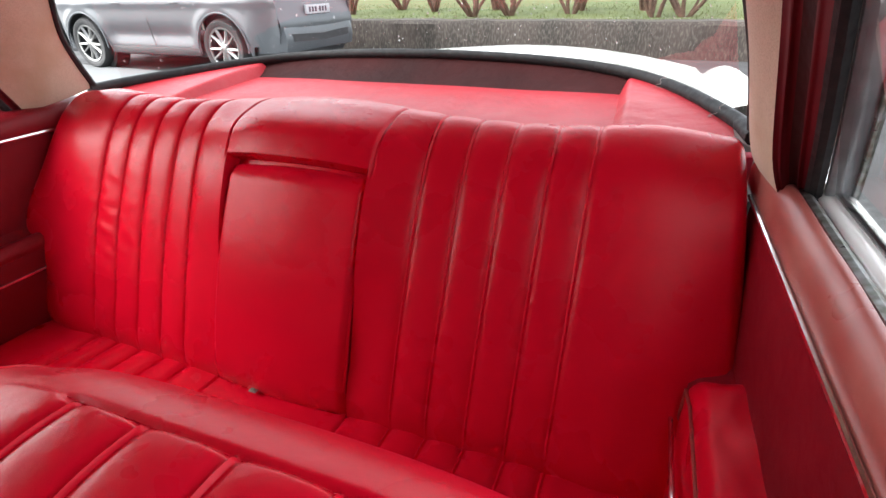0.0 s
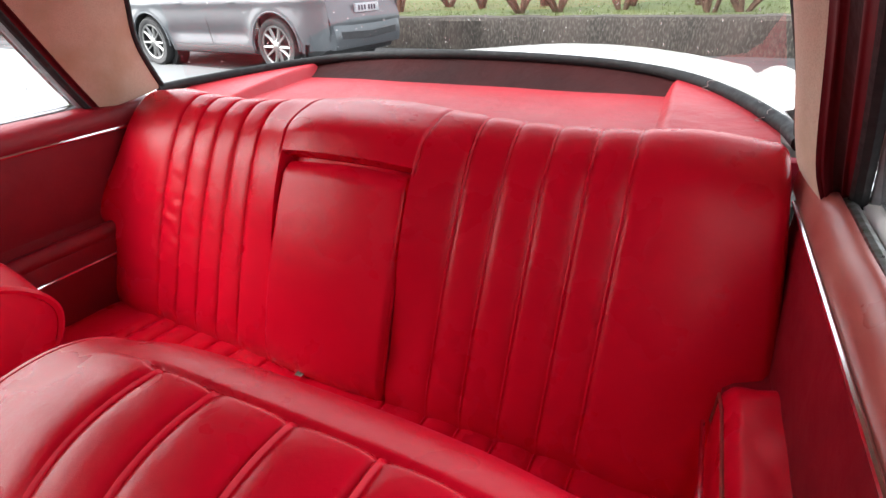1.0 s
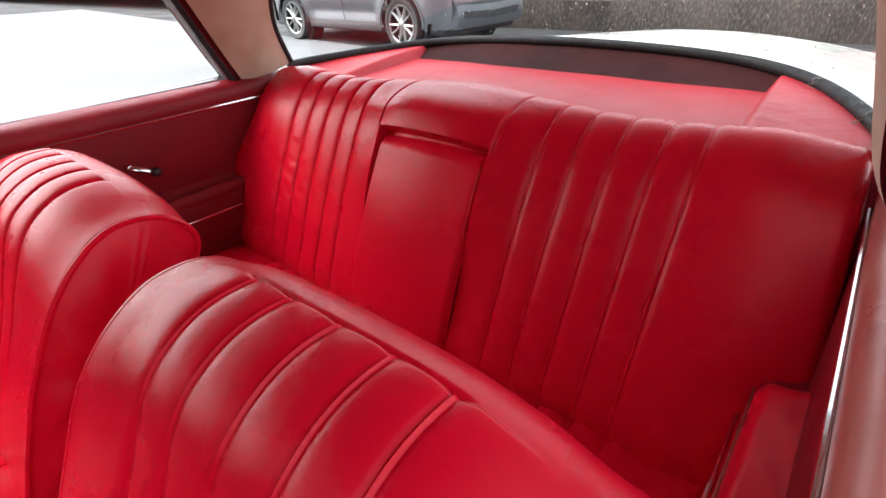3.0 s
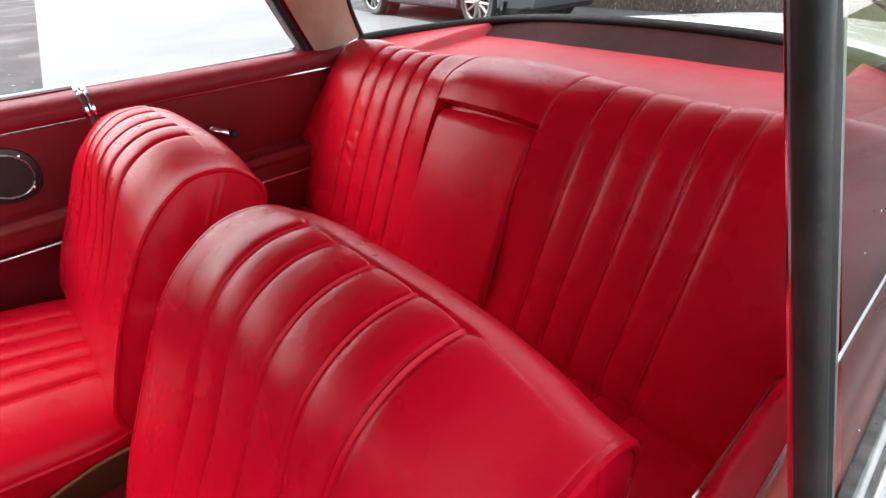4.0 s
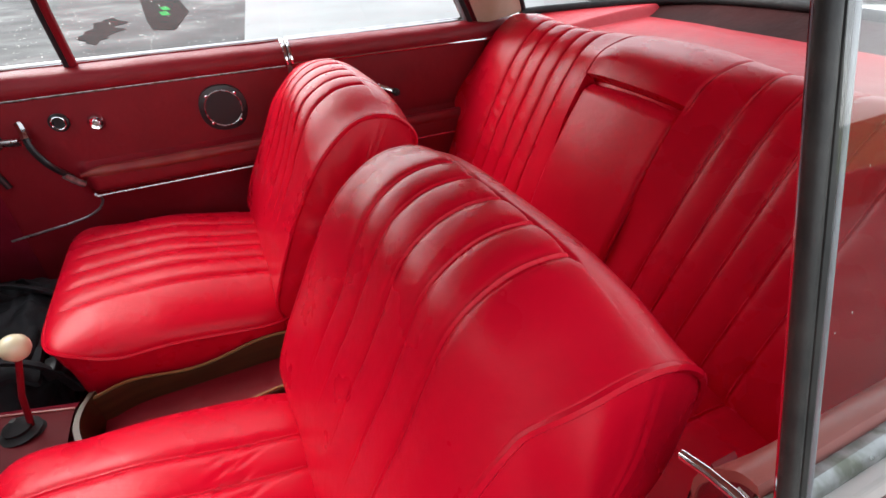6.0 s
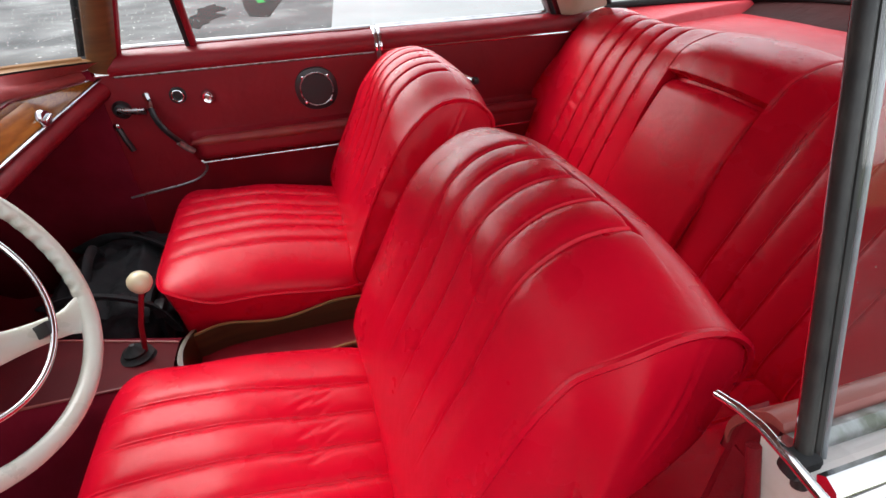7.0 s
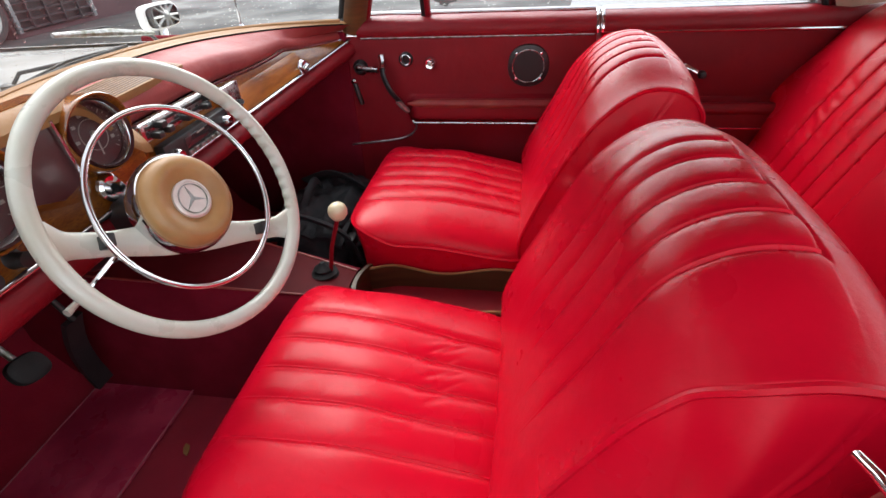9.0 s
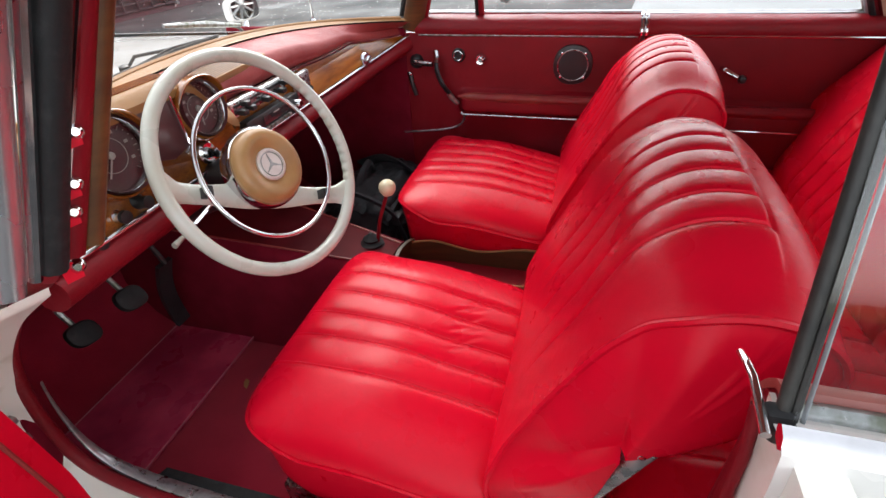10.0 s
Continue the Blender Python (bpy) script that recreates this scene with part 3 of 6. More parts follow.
    for k in range(6):
        y = 0.19 - 0.064 * k - (0.03 if k > 2 else 0)
        part("plate_bar", block(-0.909, -0.904, y - 0.018, y + 0.018, 0.760, 0.820, 0), PLATE_INK, plate_ob)
    return ev


def mirrored_y(shape):
    return [(v[0], -v[1], v[2]) for v in shape[0]], shape[1]


ev = electric_car()
ev.matrix_basis = pose(-4.70, 5.80, G, 0, 0, 177.0)

# ---- a dark car and a slatted vent in a wall, ahead of the coupe ----
dark = thing("parked_car", "dark parked car with silver alloy wheels", "car")
part("body", block(-0.9, 0.9, -3.5, 0.42, 0.28, 0.95, 0.16, 4), BLACK_PAINT, dark)
part("cabin", block(-0.72, 0.72, -2.9, 0.2, 0.9, 1.42, 0.2, 4), DARK_GLASS, dark)
for y in (0.0, -2.6):
    for sd in (-1, 1):
        h = road_wheel(dark, 0, 0, 0.34, 1)
        h.matrix_basis = pose(sd * 0.83, y, 0.34, 90, 0, 90 * sd)
dark.matrix_basis = pose(-4.60, -8.10, G, 0, 0, 90)
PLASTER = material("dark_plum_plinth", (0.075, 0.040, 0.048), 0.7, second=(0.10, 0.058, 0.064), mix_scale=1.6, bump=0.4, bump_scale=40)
house = tagged(obj("wall_house", block(-7.9, -5.05, -10.4, -7.32, G - 0.05, 6.8, 0.02), PLASTER), "dark brown rendered plinth wall", "wall", kind="structure")
# Added wall: keeps low sky ahead from lighting the seats and dashboard.
tagged(obj("wall_front", block(-5.04, 12.0, -10.4, -10.0, G - 0.05, 6.8, 0.02), PLASTER), "added dark brown wall that blocks the low front sky", "wall", kind="structure")
grille = thing("wall_vent", "dark slatted ventilation grille low on the wall", "vent", (-5.78, -7.31, G + 0.46))
part("frame", block(-0.68, 0.68, -0.02, 0.01, -0.40, 0.40, 0.02), BLACK, grille)
for i in range(8):
    part("slat", moved(block(-0.66, 0.66, 0.0, 0.05, -0.008, 0.008, 0.003), pose(0, 0, -0.35 + i * 0.10, -25, 0, 0)), EV_TRIM, grille)
for x in (-0.42, -0.14, 0.14, 0.42):
    part("bar", block(x - 0.014, x + 0.014, 0.0, 0.055, -0.38, 0.38, 0.003), EV_TRIM, grille)
for x in (-0.67, 0.67):
    part("bar", block(x - 0.03, x + 0.03, 0.0, 0.06, -0.40, 0.40, 0.006), GREY_METAL, grille, "pale metal edge")


# ---- the coupe's shell: x to its left side, y to its tail, the doors' belt at z 0.95 ----
coupe = thing("coupe_body", "cream-white vintage coupe with its driver's door open", "car")


def roof_z(x, y, top):
    return top - 0.05 * (abs(x) / 0.62) ** 3 - 0.05 * ((y + 0.35) / 0.75) ** 2


def roof_point(top, half):
    return lambda u, v: ((-1 + 2 * u) * half, -1.10 + 1.44 * v, roof_z((-1 + 2 * u) * 0.62, -1.10 + 1.44 * v, top))


part("roof", slab(roof_point(1.425, 0.63), 28, 28, (0, 0, -0.02)), WHITE, coupe)
part("headliner", sheet(roof_point(1.385, 0.62), 28, 28), HEADLINER, coupe)


def screen_base(x):
    """The windscreen's foot in plan."""
    return -1.63 + 0.34 * (abs(x) / 0.70) ** 2.6


def tail_base(x):
    """The rear window's foot in plan."""
    return 0.665 - 0.400 * (abs(x) / 0.68) ** 6


def tail_top(x):
    return 0.36 - 0.20 * (abs(x) / 0.58) ** 3


def tail_z(x):
    return 1.012 - 0.040 * (abs(x) / 0.68) ** 2


def rear_pane(u, v):
    return ((-1 + 2 * u) * (0.675 * (1 - v) + 0.57 * v),
                  tail_base((-1 + 2 * u) * 0.675) * (1 - v) + tail_top((-1 + 2 * u) * 0.57) * v,
                  tail_z((-1 + 2 * u) * 0.675) * (1 - v) + roof_z((-1 + 2 * u) * 0.57, 0.3, 1.40) * v)


rear_glass = part("rear_window", sheet(rear_pane, 48, 14), GLASS_DUSTY, coupe, "wrapped rear window with rain marks")
rear_glass.visible_shadow = False
part("rear_window_seal", tube([(-0.684, 0.20, 0.970)] + [(x, tail_base(x) - 0.012, tail_z(x)) for x in 0.675 * np.sin(np.linspace(-math.pi / 2, math.pi / 2, 90))] + [(0.684, 0.20, 0.970)], 0.0125, 10), RUBBER, coupe)
def screen_pane(u, v):
    return ((-1 + 2 * u) * (0.70 * (1 - v) + 0.60 * v),
                  screen_base((-1 + 2 * u) * 0.70) * (1 - v) + (-1.14 + 0.07 * (-1 + 2 * u) ** 2) * v,
                  (0.985 - 0.04 * (-1 + 2 * u) ** 2) * (1 - v) + roof_z((-1 + 2 * u) * 0.6, -1.1, 1.40) * v)


wind_glass = part("windscreen", sheet(screen_pane, 48, 14), GLASS_SCREEN, coupe)
wind_glass.visible_shadow = False
part("windscreen_seal", tube([(x, screen_base(x), 0.985 - 0.04 * (x / 0.70) ** 2) for x in np.linspace(-0.70, 0.70, 60)], 0.012, 8), RUBBER, coupe)

for s in (-1, 1):
    # rear pillar: beige trim inside, painted panel outside, red window reveal and black seal
    INNER = smooth_line([(0.694, 0.048, 0.945), (0.672, 0.031, 1.0), (0.640, 0.022, 1.152), (0.595, 0.012, 1.34)], 24)
    OUTER = smooth_line([(0.722, 0.052, 0.945), (0.695, -0.007, 1.04), (0.655, -0.085, 1.17), (0.600, -0.19, 1.34)], 24)
    if s < 0:
        INNER = OUTER + np.array((-0.006, 0.014, 0.0))
    REAR = smooth_line([(0.681, 0.209, 0.975), (0.648, 0.151, 1.08), (0.616, 0.135, 1.172), (0.560, 0.12, 1.34)], 24)

    def pillar(u, v, s=s, out=0.0):
        i = min(int(round(v * 23)), 23)
        p = (OUTER[i] if out else INNER[i]) * (1 - u) + REAR[i] * u
        return (s * (p[0] + out + 0.012 * math.sin(math.pi * u) * (1 if out else -1)), p[1], p[2])

    def reveal(u, v, s=s):
        """The channel between the beige trim and the window's seal, with a raised bead in it."""
        i = min(int(round(v * 23)), 23)
        p = INNER[i] * (1 - u) + OUTER[i] * u
        dip = 0.010 * math.sin(math.pi * u) - 0.007 * bump_at(u, 0.22, 0.07) - 0.005 * bump_at(u, 0.74, 0.06)
        return (s * (p[0] + 0.4 * dip), p[1] + dip, p[2])
    part("pillar_trim", sheet(pillar, 10, 24), HEADLINER, coupe)
    part("pillar_panel", sheet(lambda u, v: pillar(u, v, out=0.05), 10, 24), WHITE, coupe)
    part("window_reveal", sheet(lambda u, v: reveal(0.40 * u, v), 14, 24), RED_DARK, coupe, "dark red window reveal")
    part("reveal_channel", sheet(lambda u, v: reveal(0.40 + 0.28 * u, v), 10, 24), SHELF_DARK, coupe, "brown cloth channel")
    part("reveal_edge", sheet(lambda u, v: reveal(0.68 + 0.32 * u, v), 12, 24), RED_DARK, coupe, "dark red channel edge")
    part("window_seal", tube([(s * (q[0] + 0.008), q[1] - 0.004, q[2]) for q in OUTER], 0.0095, 8), RUBBER, coupe)
    part("window_frame", slab(lambda u, v, s=s: (s * (OUTER[round(u * 23)][0] + 0.018 + 0.026 * v), OUTER[round(u * 23)][1] - 0.010 - 0.006 * math.sin(math.pi * v), OUTER[round(u * 23)][2]), 24, 5, (0, 0.006, 0)), FRAME_GREY, coupe, "dull metal window frame")
    part("frame_lip", tube([(s * (q[0] + 0.046), q[1] - 0.012, q[2]) for q in OUTER], 0.004, 8), STEEL_OLD, coupe)
    b = smooth_line([(0.684, 0.214, 0.970), (0.652, 0.157, 1.08), (0.620, 0.141, 1.172), (0.564, 0.126, 1.34)], 24)
    part("glass_edge_seal", tube([(s * q[0], q[1], q[2]) for q in b], 0.008, 8), RUBBER, coupe)
    # roof rail above the side windows
    part("roof_rail", tube([(s * 0.595, -1.09, 1.315), (s * 0.625, -0.45, 1.365), (s * 0.60, -0.10, 1.36)], 0.022, 8), RED_OLD, coupe)

# bonnet, wings, scuttle
part("bonnet", slab(lambda u, v: ((-1 + 2 * u) * 0.66, -3.3 + (3.3 + screen_base((-1 + 2 * u) * 0.66) - 0.05) * v,
                                  0.945 - 0.055 * (1 - v) ** 2 - 0.04 * (-1 + 2 * u) ** 2 + 0.012 * bump_at(-1 + 2 * u, 0, 0.12)), 30, 24, (0, 0, -0.02)), WHITE, coupe)
part("scuttle", sheet(lambda u, v: ((-1 + 2 * u) * 0.70, screen_base((-1 + 2 * u) * 0.70) - 0.055 + 0.06 * v, 0.945 - 0.04 * (-1 + 2 * u) ** 2 + 0.03 * v), 40, 4), WHITE, coupe)
for s in (-1, 1):
    part("front_wing", sheet(lambda u, v: (s * (0.66 + 0.24 * math.sin(math.pi / 2 * v)), -3.35 + 1.91 * u, 0.30 + (0.58 + 0.04 * u) * math.cos(math.pi / 2 * v) ** 0.6), 20, 16), WHITE, coupe)

# boot lid and the rear wings with their low fins
part("boot_lid", slab(lambda u, v: ((-1 + 2 * u) * 0.725, tail_base((-1 + 2 * u) * 0.675) + 0.02 + (1.95 - tail_base((-1 + 2 * u) * 0.675)) * v,
                                    0.962 + 0.028 * step(0.0, 0.25, v) - 0.080 * (-1 + 2 * u) ** 2 * (0.4 + 0.6 * step(0.0, 0.25, v)) - 0.115 * max(0.0, v - 0.2)), 60, 20, (0, 0, -0.015)), WHITE, coupe)
for s in (-1, 1):
    def wing(u, v, s=s):
        y = -0.545 + 2.30 * u
        crown = 0.945 - 0.050 * max(0.0, y - 0.5) - 0.14 * max(0.0, y - 1.1) ** 2
        a = math.pi * v
        low = 0.055 * step(0.45, 0.0, v) * step(0.55, 0.85, y)
        return (s * (0.728 - 0.035 * step(0.55, 0.85, y) + (0.065 + 0.080 * step(0.2, 0.7, y)) * (1 - math.cos(a)) / 2 + 0.02 * u), y, crown + (0.006 + 0.014 * u) * math.sin(a) - low - 0.62 * step(0.5, 1.0, v))
    part("rear_wing", sheet(wing, 50, 24), WHITE, coupe)
    part("belt_chrome", tube([(s * 0.752, y, 0.952) for y in np.linspace(-0.545, 0.10, 12)], 0.006, 6, flat=1.6), CHROME, coupe)

# the closed far door's skin, nose and tail panels, and the road wheels
part("far_door_skin", slab(lambda u, v: (-0.765 - 0.075 * math.sin(math.pi * (0.15 + 0.7 * v)), -1.30 + 0.78 * u, 0.36 + 0.585 * v), 16, 12, (-0.012, 0, 0)), WHITE, coupe)
part("nose_panel", slab(lambda u, v: ((-1 + 2 * u) * 0.88, -3.34 - 0.04 * math.cos(math.pi * (u - 0.5)) - 0.03 * math.sin(math.pi * v), 0.30 + (0.58 - 0.08 * abs(-1 + 2 * u) ** 4) * v), 24, 10, (0, 0.02, 0)), WHITE, coupe)
part("tail_panel", slab(lambda u, v: ((-1 + 2 * u) * 0.80, 1.92 + 0.03 * math.cos(math.pi * (u - 0.5)) + 0.03 * math.sin(math.pi * v), 0.34 + 0.46 * v), 24, 10, (0, -0.02, 0)), WHITE, coupe)
for s in (-1, 1):
    part("tail_flank", slab(lambda u, v: (s * (0.80 + 0.05 * math.sin(math.pi * v)), 1.50 + 0.42 * u, 0.34 + 0.46 * v), 10, 10, (-s * 0.02, 0, 0)), WHITE, coupe)
    for y in (-2.35, 0.42):
        wheel = road_wheel(coupe, 0, 0, 0.33, 1, spokes=8)
        wheel.matrix_basis = pose(s * 0.815, y, G + 0.33, 90, 0, 90 * s)

# wipers and the mirror on the far door
for pivot, bend, a0, a1, mat in (((0.02, -1.760, 0.955), (0.0, -1.74, 0.985), (0.165, -1.638, 0.982), (-0.250, -1.690, 0.982), RUBBER),
                                 ((-0.335, -1.650, 0.962), (-0.30, -1.655, 0.995), (-0.015, -1.640, 1.050), (-0.300, -1.645, 1.000), STEEL_OLD)):
    wip = thing("windscreen_wiper", "thin wiper lying before the windscreen", "wiper", group="windscreen wipers")
    mid = (Vector(a0) + Vector(a1)) / 2
    part("pivot", lathe([(0.014, -0.02), (0.013, 0.012), (0.004, 0.016)], 14, pose(*pivot)), BLACK, wip)
    part("arm", tube([pivot, bend, tuple(mid + Vector((0, 0, 0.012)))], 0.0040, 8), BLACK, wip)
    part("blade", tube([a0, tuple(mid + Vector((0, 0, 0.004))), a1], lambda t: 0.0045 + 0.005 * math.sin(math.pi * t), 8), mat, wip)
    part("blade_carrier", tube([tuple(Vector(a0) * 0.8 + Vector(a1) * 0.2 + Vector((0, 0, 0.006))), tuple(mid + Vector((0, 0, 0.014))), tuple(Vector(a0) * 0.2 + Vector(a1) * 0.8 + Vector((0, 0, 0.006)))], 0.003, 6), RUBBER, wip)
aerial = thing("aerial", "thin steel radio aerial on the wing", "aerial", (-0.70, -1.64, 0.93))
part("foot", lathe([(0.013, -0.02), (0.012, 0.010), (0.004, 0.020)], 14), CHROME, aerial)
part("rod", tube([(0, 0, 0.01), (0, 0.002, 0.20), (0, 0.006, 0.50)], lambda t: 0.0045 - 0.002 * t, 8), CHROME, aerial)
mirror = thing("wing_mirror", "white rectangular wing mirror on a chrome foot", "mirror", (-0.86, -2.03, 0.86))
part("foot", tube([(0.02, 0.0, 0.0), (0.01, 0.0, 0.03), (0.0, 0.0, 0.065)], lambda t: 0.024 - 0.010 * t, 12), CHROME, mirror)
part("housing", moved(plate([(0.078 * math.copysign(abs(math.cos(t)) ** 0.5, math.cos(t)), 0.042 * math.copysign(abs(math.sin(t)) ** 0.5, math.sin(t))) for t in np.linspace(0, 2 * math.pi, 40, endpoint=False)], 0.03, 0.01),
                      frame_axes((0.0, -0.015, 0.095), (0.21, 0.977, 0.036))), WHITE, mirror)
part("mirror_glass", moved(plate([(0.069 * math.copysign(abs(math.cos(t)) ** 0.5, math.cos(t)), 0.035 * math.copysign(abs(math.sin(t)) ** 0.5, math.sin(t))) for t in np.linspace(0, 2 * math.pi, 40, endpoint=False)], 0.002),
                           frame_axes((0.0066, 0.0158, 0.0961), (0.21, 0.977, 0.036))), MIRROR, mirror, "mirror glass")

# ---- floor, tunnel, bulkhead ----
def floor_z(y):
    return 0.27 + 0.30 * step(-1.76, -2.04, y) ** 0.8


part("floor_pan", slab(lambda u, v: ((-1 + 2 * u) * 0.70, -2.02 + 1.98 * v, floor_z(-2.02 + 1.98 * v)), 12, 30, (0, 0, -0.03)), CARPET, coupe, "dark red carpet")
part("tunnel", sheet(lambda u, v: (0.175 * math.cos(math.pi * u), -2.0 + 1.95 * v, 0.27 + 0.13 * math.sin(math.pi * u) ** 0.5), 20, 30), CARPET, coupe)


def tunnel_edge(y):
    """Half the width and the height of the leather cover before the gear lever."""
    k = max(0.0, -1.13 - y)
    return 0.052 + 0.16 * k, 0.493 + 0.17 * k


def tunnel_cover(u, v):
    y = -1.13 - 0.75 * v
    w, z = tunnel_edge(y)
    s = -1 + 2 * u
    if abs(s) < 0.5:
        return (s * 2 * w, y, z + 0.004 * (1 - (2 * s) ** 2))
    k = (abs(s) - 0.5) * 2
    return (math.copysign(w + (0.185 - w) * k ** 0.7, s), y, z - (z - 0.27) * k ** 1.3)


part("tunnel_cover", sheet(lambda u, v: tunnel_cover(0.25 + 0.5 * u, v), 21, 20), RED_DARK, coupe, "dark red leather tunnel cover with piped edges")
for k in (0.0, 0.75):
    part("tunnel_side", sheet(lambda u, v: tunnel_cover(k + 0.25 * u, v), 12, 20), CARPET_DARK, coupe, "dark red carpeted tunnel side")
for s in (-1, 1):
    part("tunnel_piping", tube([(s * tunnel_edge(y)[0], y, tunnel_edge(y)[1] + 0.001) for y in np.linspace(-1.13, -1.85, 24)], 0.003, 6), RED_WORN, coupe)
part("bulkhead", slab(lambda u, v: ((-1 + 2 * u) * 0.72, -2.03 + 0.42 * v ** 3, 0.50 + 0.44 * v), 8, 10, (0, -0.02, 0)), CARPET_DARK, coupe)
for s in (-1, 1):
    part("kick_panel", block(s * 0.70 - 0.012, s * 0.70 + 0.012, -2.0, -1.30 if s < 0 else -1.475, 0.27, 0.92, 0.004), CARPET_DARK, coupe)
part("seat_bulkhead", block(-0.70, 0.70, 0.24, 0.27, 0.25, 0.93, 0.003), CARPET, coupe)
part("rear_floor", block(-0.70, 0.70, -0.10, 0.9, 0.25, 0.30, 0.003), CARPET, coupe)

# ---- sills and jambs ----
APERTURE = [(0.700, -1.228, 0.935), (0.698, -1.33, 0.86), (0.692, -1.43, 0.74), (0.688, -1.475, 0.60), (0.686, -1.46, 0.48), (0.686, -1.37, 0.430), (0.686, -1.20, 0.415), (0.686, -0.90, 0.410), (0.686, -0.56, 0.410)]
welt = smooth_line(APERTURE, 70)
part("door_welt", tube(welt, 0.0105, 10), RED_OLD, coupe, "red leather welt round the door opening")
part("jamb_strip", tube([(q[0] - 0.024, q[1] + 0.002, q[2] - 0.007) for q in welt[17:]], lambda t: 0.003 + 0.015 * step(0.0, 0.34, t), 10, flat=0.6), SILL_ALU, coupe, "scuffed aluminium sill strip")
part("door_jamb", slab(lambda u, v: (welt[round(u * 69)][0] + 0.006 + 0.075 * v, welt[round(u * 69)][1] - 0.03 * v * step(0.65, 0.4, u), welt[round(u * 69)][2] - 0.012 - 0.03 * v * step(0.35, 0.7, u)), 70, 8, (0, -0.004, -0.012)), WHITE_JAMB, coupe, "cream painted door jamb")
part("pillar_foot", slab(lambda u, v: (welt[round(u * 24)][0] - 0.01 + 0.11 * v, welt[round(u * 24)][1] - 0.016 - 0.022 * v, welt[round(u * 24)][2] + 0.006 + 0.010 * math.sin(math.pi * v)), 25, 10, (0, -0.012, -0.004)), WHITE_JAMB, coupe, "cream painted ledge at the pillar's foot")
part("sill_carpet", sheet(lambda u, v: (0.676 - 0.067 * v, -1.40 + 0.90 * u, 0.405 - 0.135 * v ** 2), 10, 8), CARPET, coupe)
part("sill_rubber", sheet(lambda u, v: (0.655 - 0.030 * v, -1.37 + 0.83 * u, 0.409 - 0.010 * v), 10, 4), RUBBER, coupe)
for i in range(5):
    part("sill_screw", lathe([(0.006, 0), (0.005, 0.003), (0.001, 0.004)], 10, frame_axes((0.655, -1.34 + 0.19 * i, 0.420), (-0.2, 0, 1))), CHROME, coupe)
part("sill", block(0.69, 0.80, -1.42, -0.50, 0.24, 0.385, 0.012), WHITE_JAMB, coupe)

def pillar_edge(v):
    """Where the painted lock pillar begins, from its foot (0) to its top (1)."""
    return 0.742 - 0.022 * step(0.55, 0.92, v) - 0.017 * step(0.92, 1.0, v)


part("lock_pillar", slab(lambda u, v: (pillar_edge(v) + (0.815 - pillar_edge(v)) * u, -0.548 + 0.012 * v, 0.36 + 0.580 * v), 6, 40, (0, 0.03, 0)), WHITE_JAMB, coupe, "cream painted lock pillar")
part("pillar_trim_edge", slab(lambda u, v: (0.684 + (pillar_edge(v) - 0.682) * u, -0.540 - 0.004 * math.sin(math.pi * u) + 0.010 * v, 0.36 + 0.575 * v), 8, 12, (0, 0.02, 0)), RED_OLD, coupe, "dark red trim edge of the lock pillar")
part("pillar_welt", tube([(0.744, -0.551, 0.40), (0.743, -0.549, 0.60), (0.734, -0.545, 0.80), (0.721, -0.542, 0.890), (0.706, -0.541, 0.928)], 0.0048, 10), RED_OLD, coupe)
part("lock_chrome", tube([(0.800, -0.558, 0.945), (0.813, -0.55, 0.80), (0.813, -0.545, 0.45)], 0.006, 8), CHROME, coupe)
striker = part("striker_plate", block(0.757, 0.800, -0.558, -0.548, 0.70, 0.86, 0.006), STEEL_OLD, coupe)
part("striker_pin", block(0.765, 0.790, -0.580, -0.552, 0.715, 0.745, 0.005), STEEL_OLD, striker)
part("belt_end", tube([(0.678, -0.553, 0.951), (0.695, -0.554, 0.958), (0.712, -0.554, 0.961), (0.735, -0.555, 0.960), (0.758, -0.556, 0.958)], 0.0034, 12), CHROME, coupe, "chrome end strip of the belt trim")
part("belt_end_rubber", block(0.724, 0.740, -0.550, -0.530, 0.938, 0.956, 0.005), RUBBER, coupe)
part("sill_far", block(-0.80, -0.68, -1.36, -0.50, 0.24, 0.375, 0.012), WHITE_JAMB, coupe)
for z in (0.64, 0.60):
    part("jamb_clip", block(0.718, 0.732, -1.470, -1.456, z - 0.006, z + 0.006, 0.002), STEEL_OLD, coupe)

# the open driver's door, hinged at its front edge
open_door = thing("car_door", "open driver's door with a red leather inner card", "car door", (0.792, -1.305, 0.0), turn=-68)


def door_front(z):
    """How far the door's front edge bulges towards the hinge at a height."""
    return -0.018 + 0.9 * max(0.0, 0.56 - z) ** 1.3 + 0.10 * max(0.0, z - 0.64)


part("inner_card", slab(lambda u, v: (-0.012 - 0.004 * math.sin(math.pi * v), door_front(0.40 + 0.52 * v) * (1 - u) + 1.02 * u, 0.40 + 0.52 * v), 12, 24, (0.02, 0, 0)), RED, open_door)
part("card_piping", tube([(-0.016, door_front(z) + 0.03, z) for z in np.linspace(0.41, 0.90, 24)], 0.003, 6), RED_WORN, open_door)
part("outer_skin", slab(lambda u, v: (0.075 + 0.03 * math.sin(math.pi * v), 0.06 + 0.99 * u, 0.36 + 0.58 * v), 12, 12, (0.01, 0, 0)), WHITE, open_door)
part("door_edge", block(0.012, 0.08, 0.035, 0.06, 0.36, 0.93, 0.008), WHITE_JAMB, open_door)
part("door_foot", block(-0.01, 0.09, 0.05, 1.05, 0.34, 0.40, 0.02), WHITE_JAMB, open_door)
part("door_top", block(-0.02, 0.09, 0.05, 1.05, 0.91, 0.95, 0.018), RED_WORN, open_door)


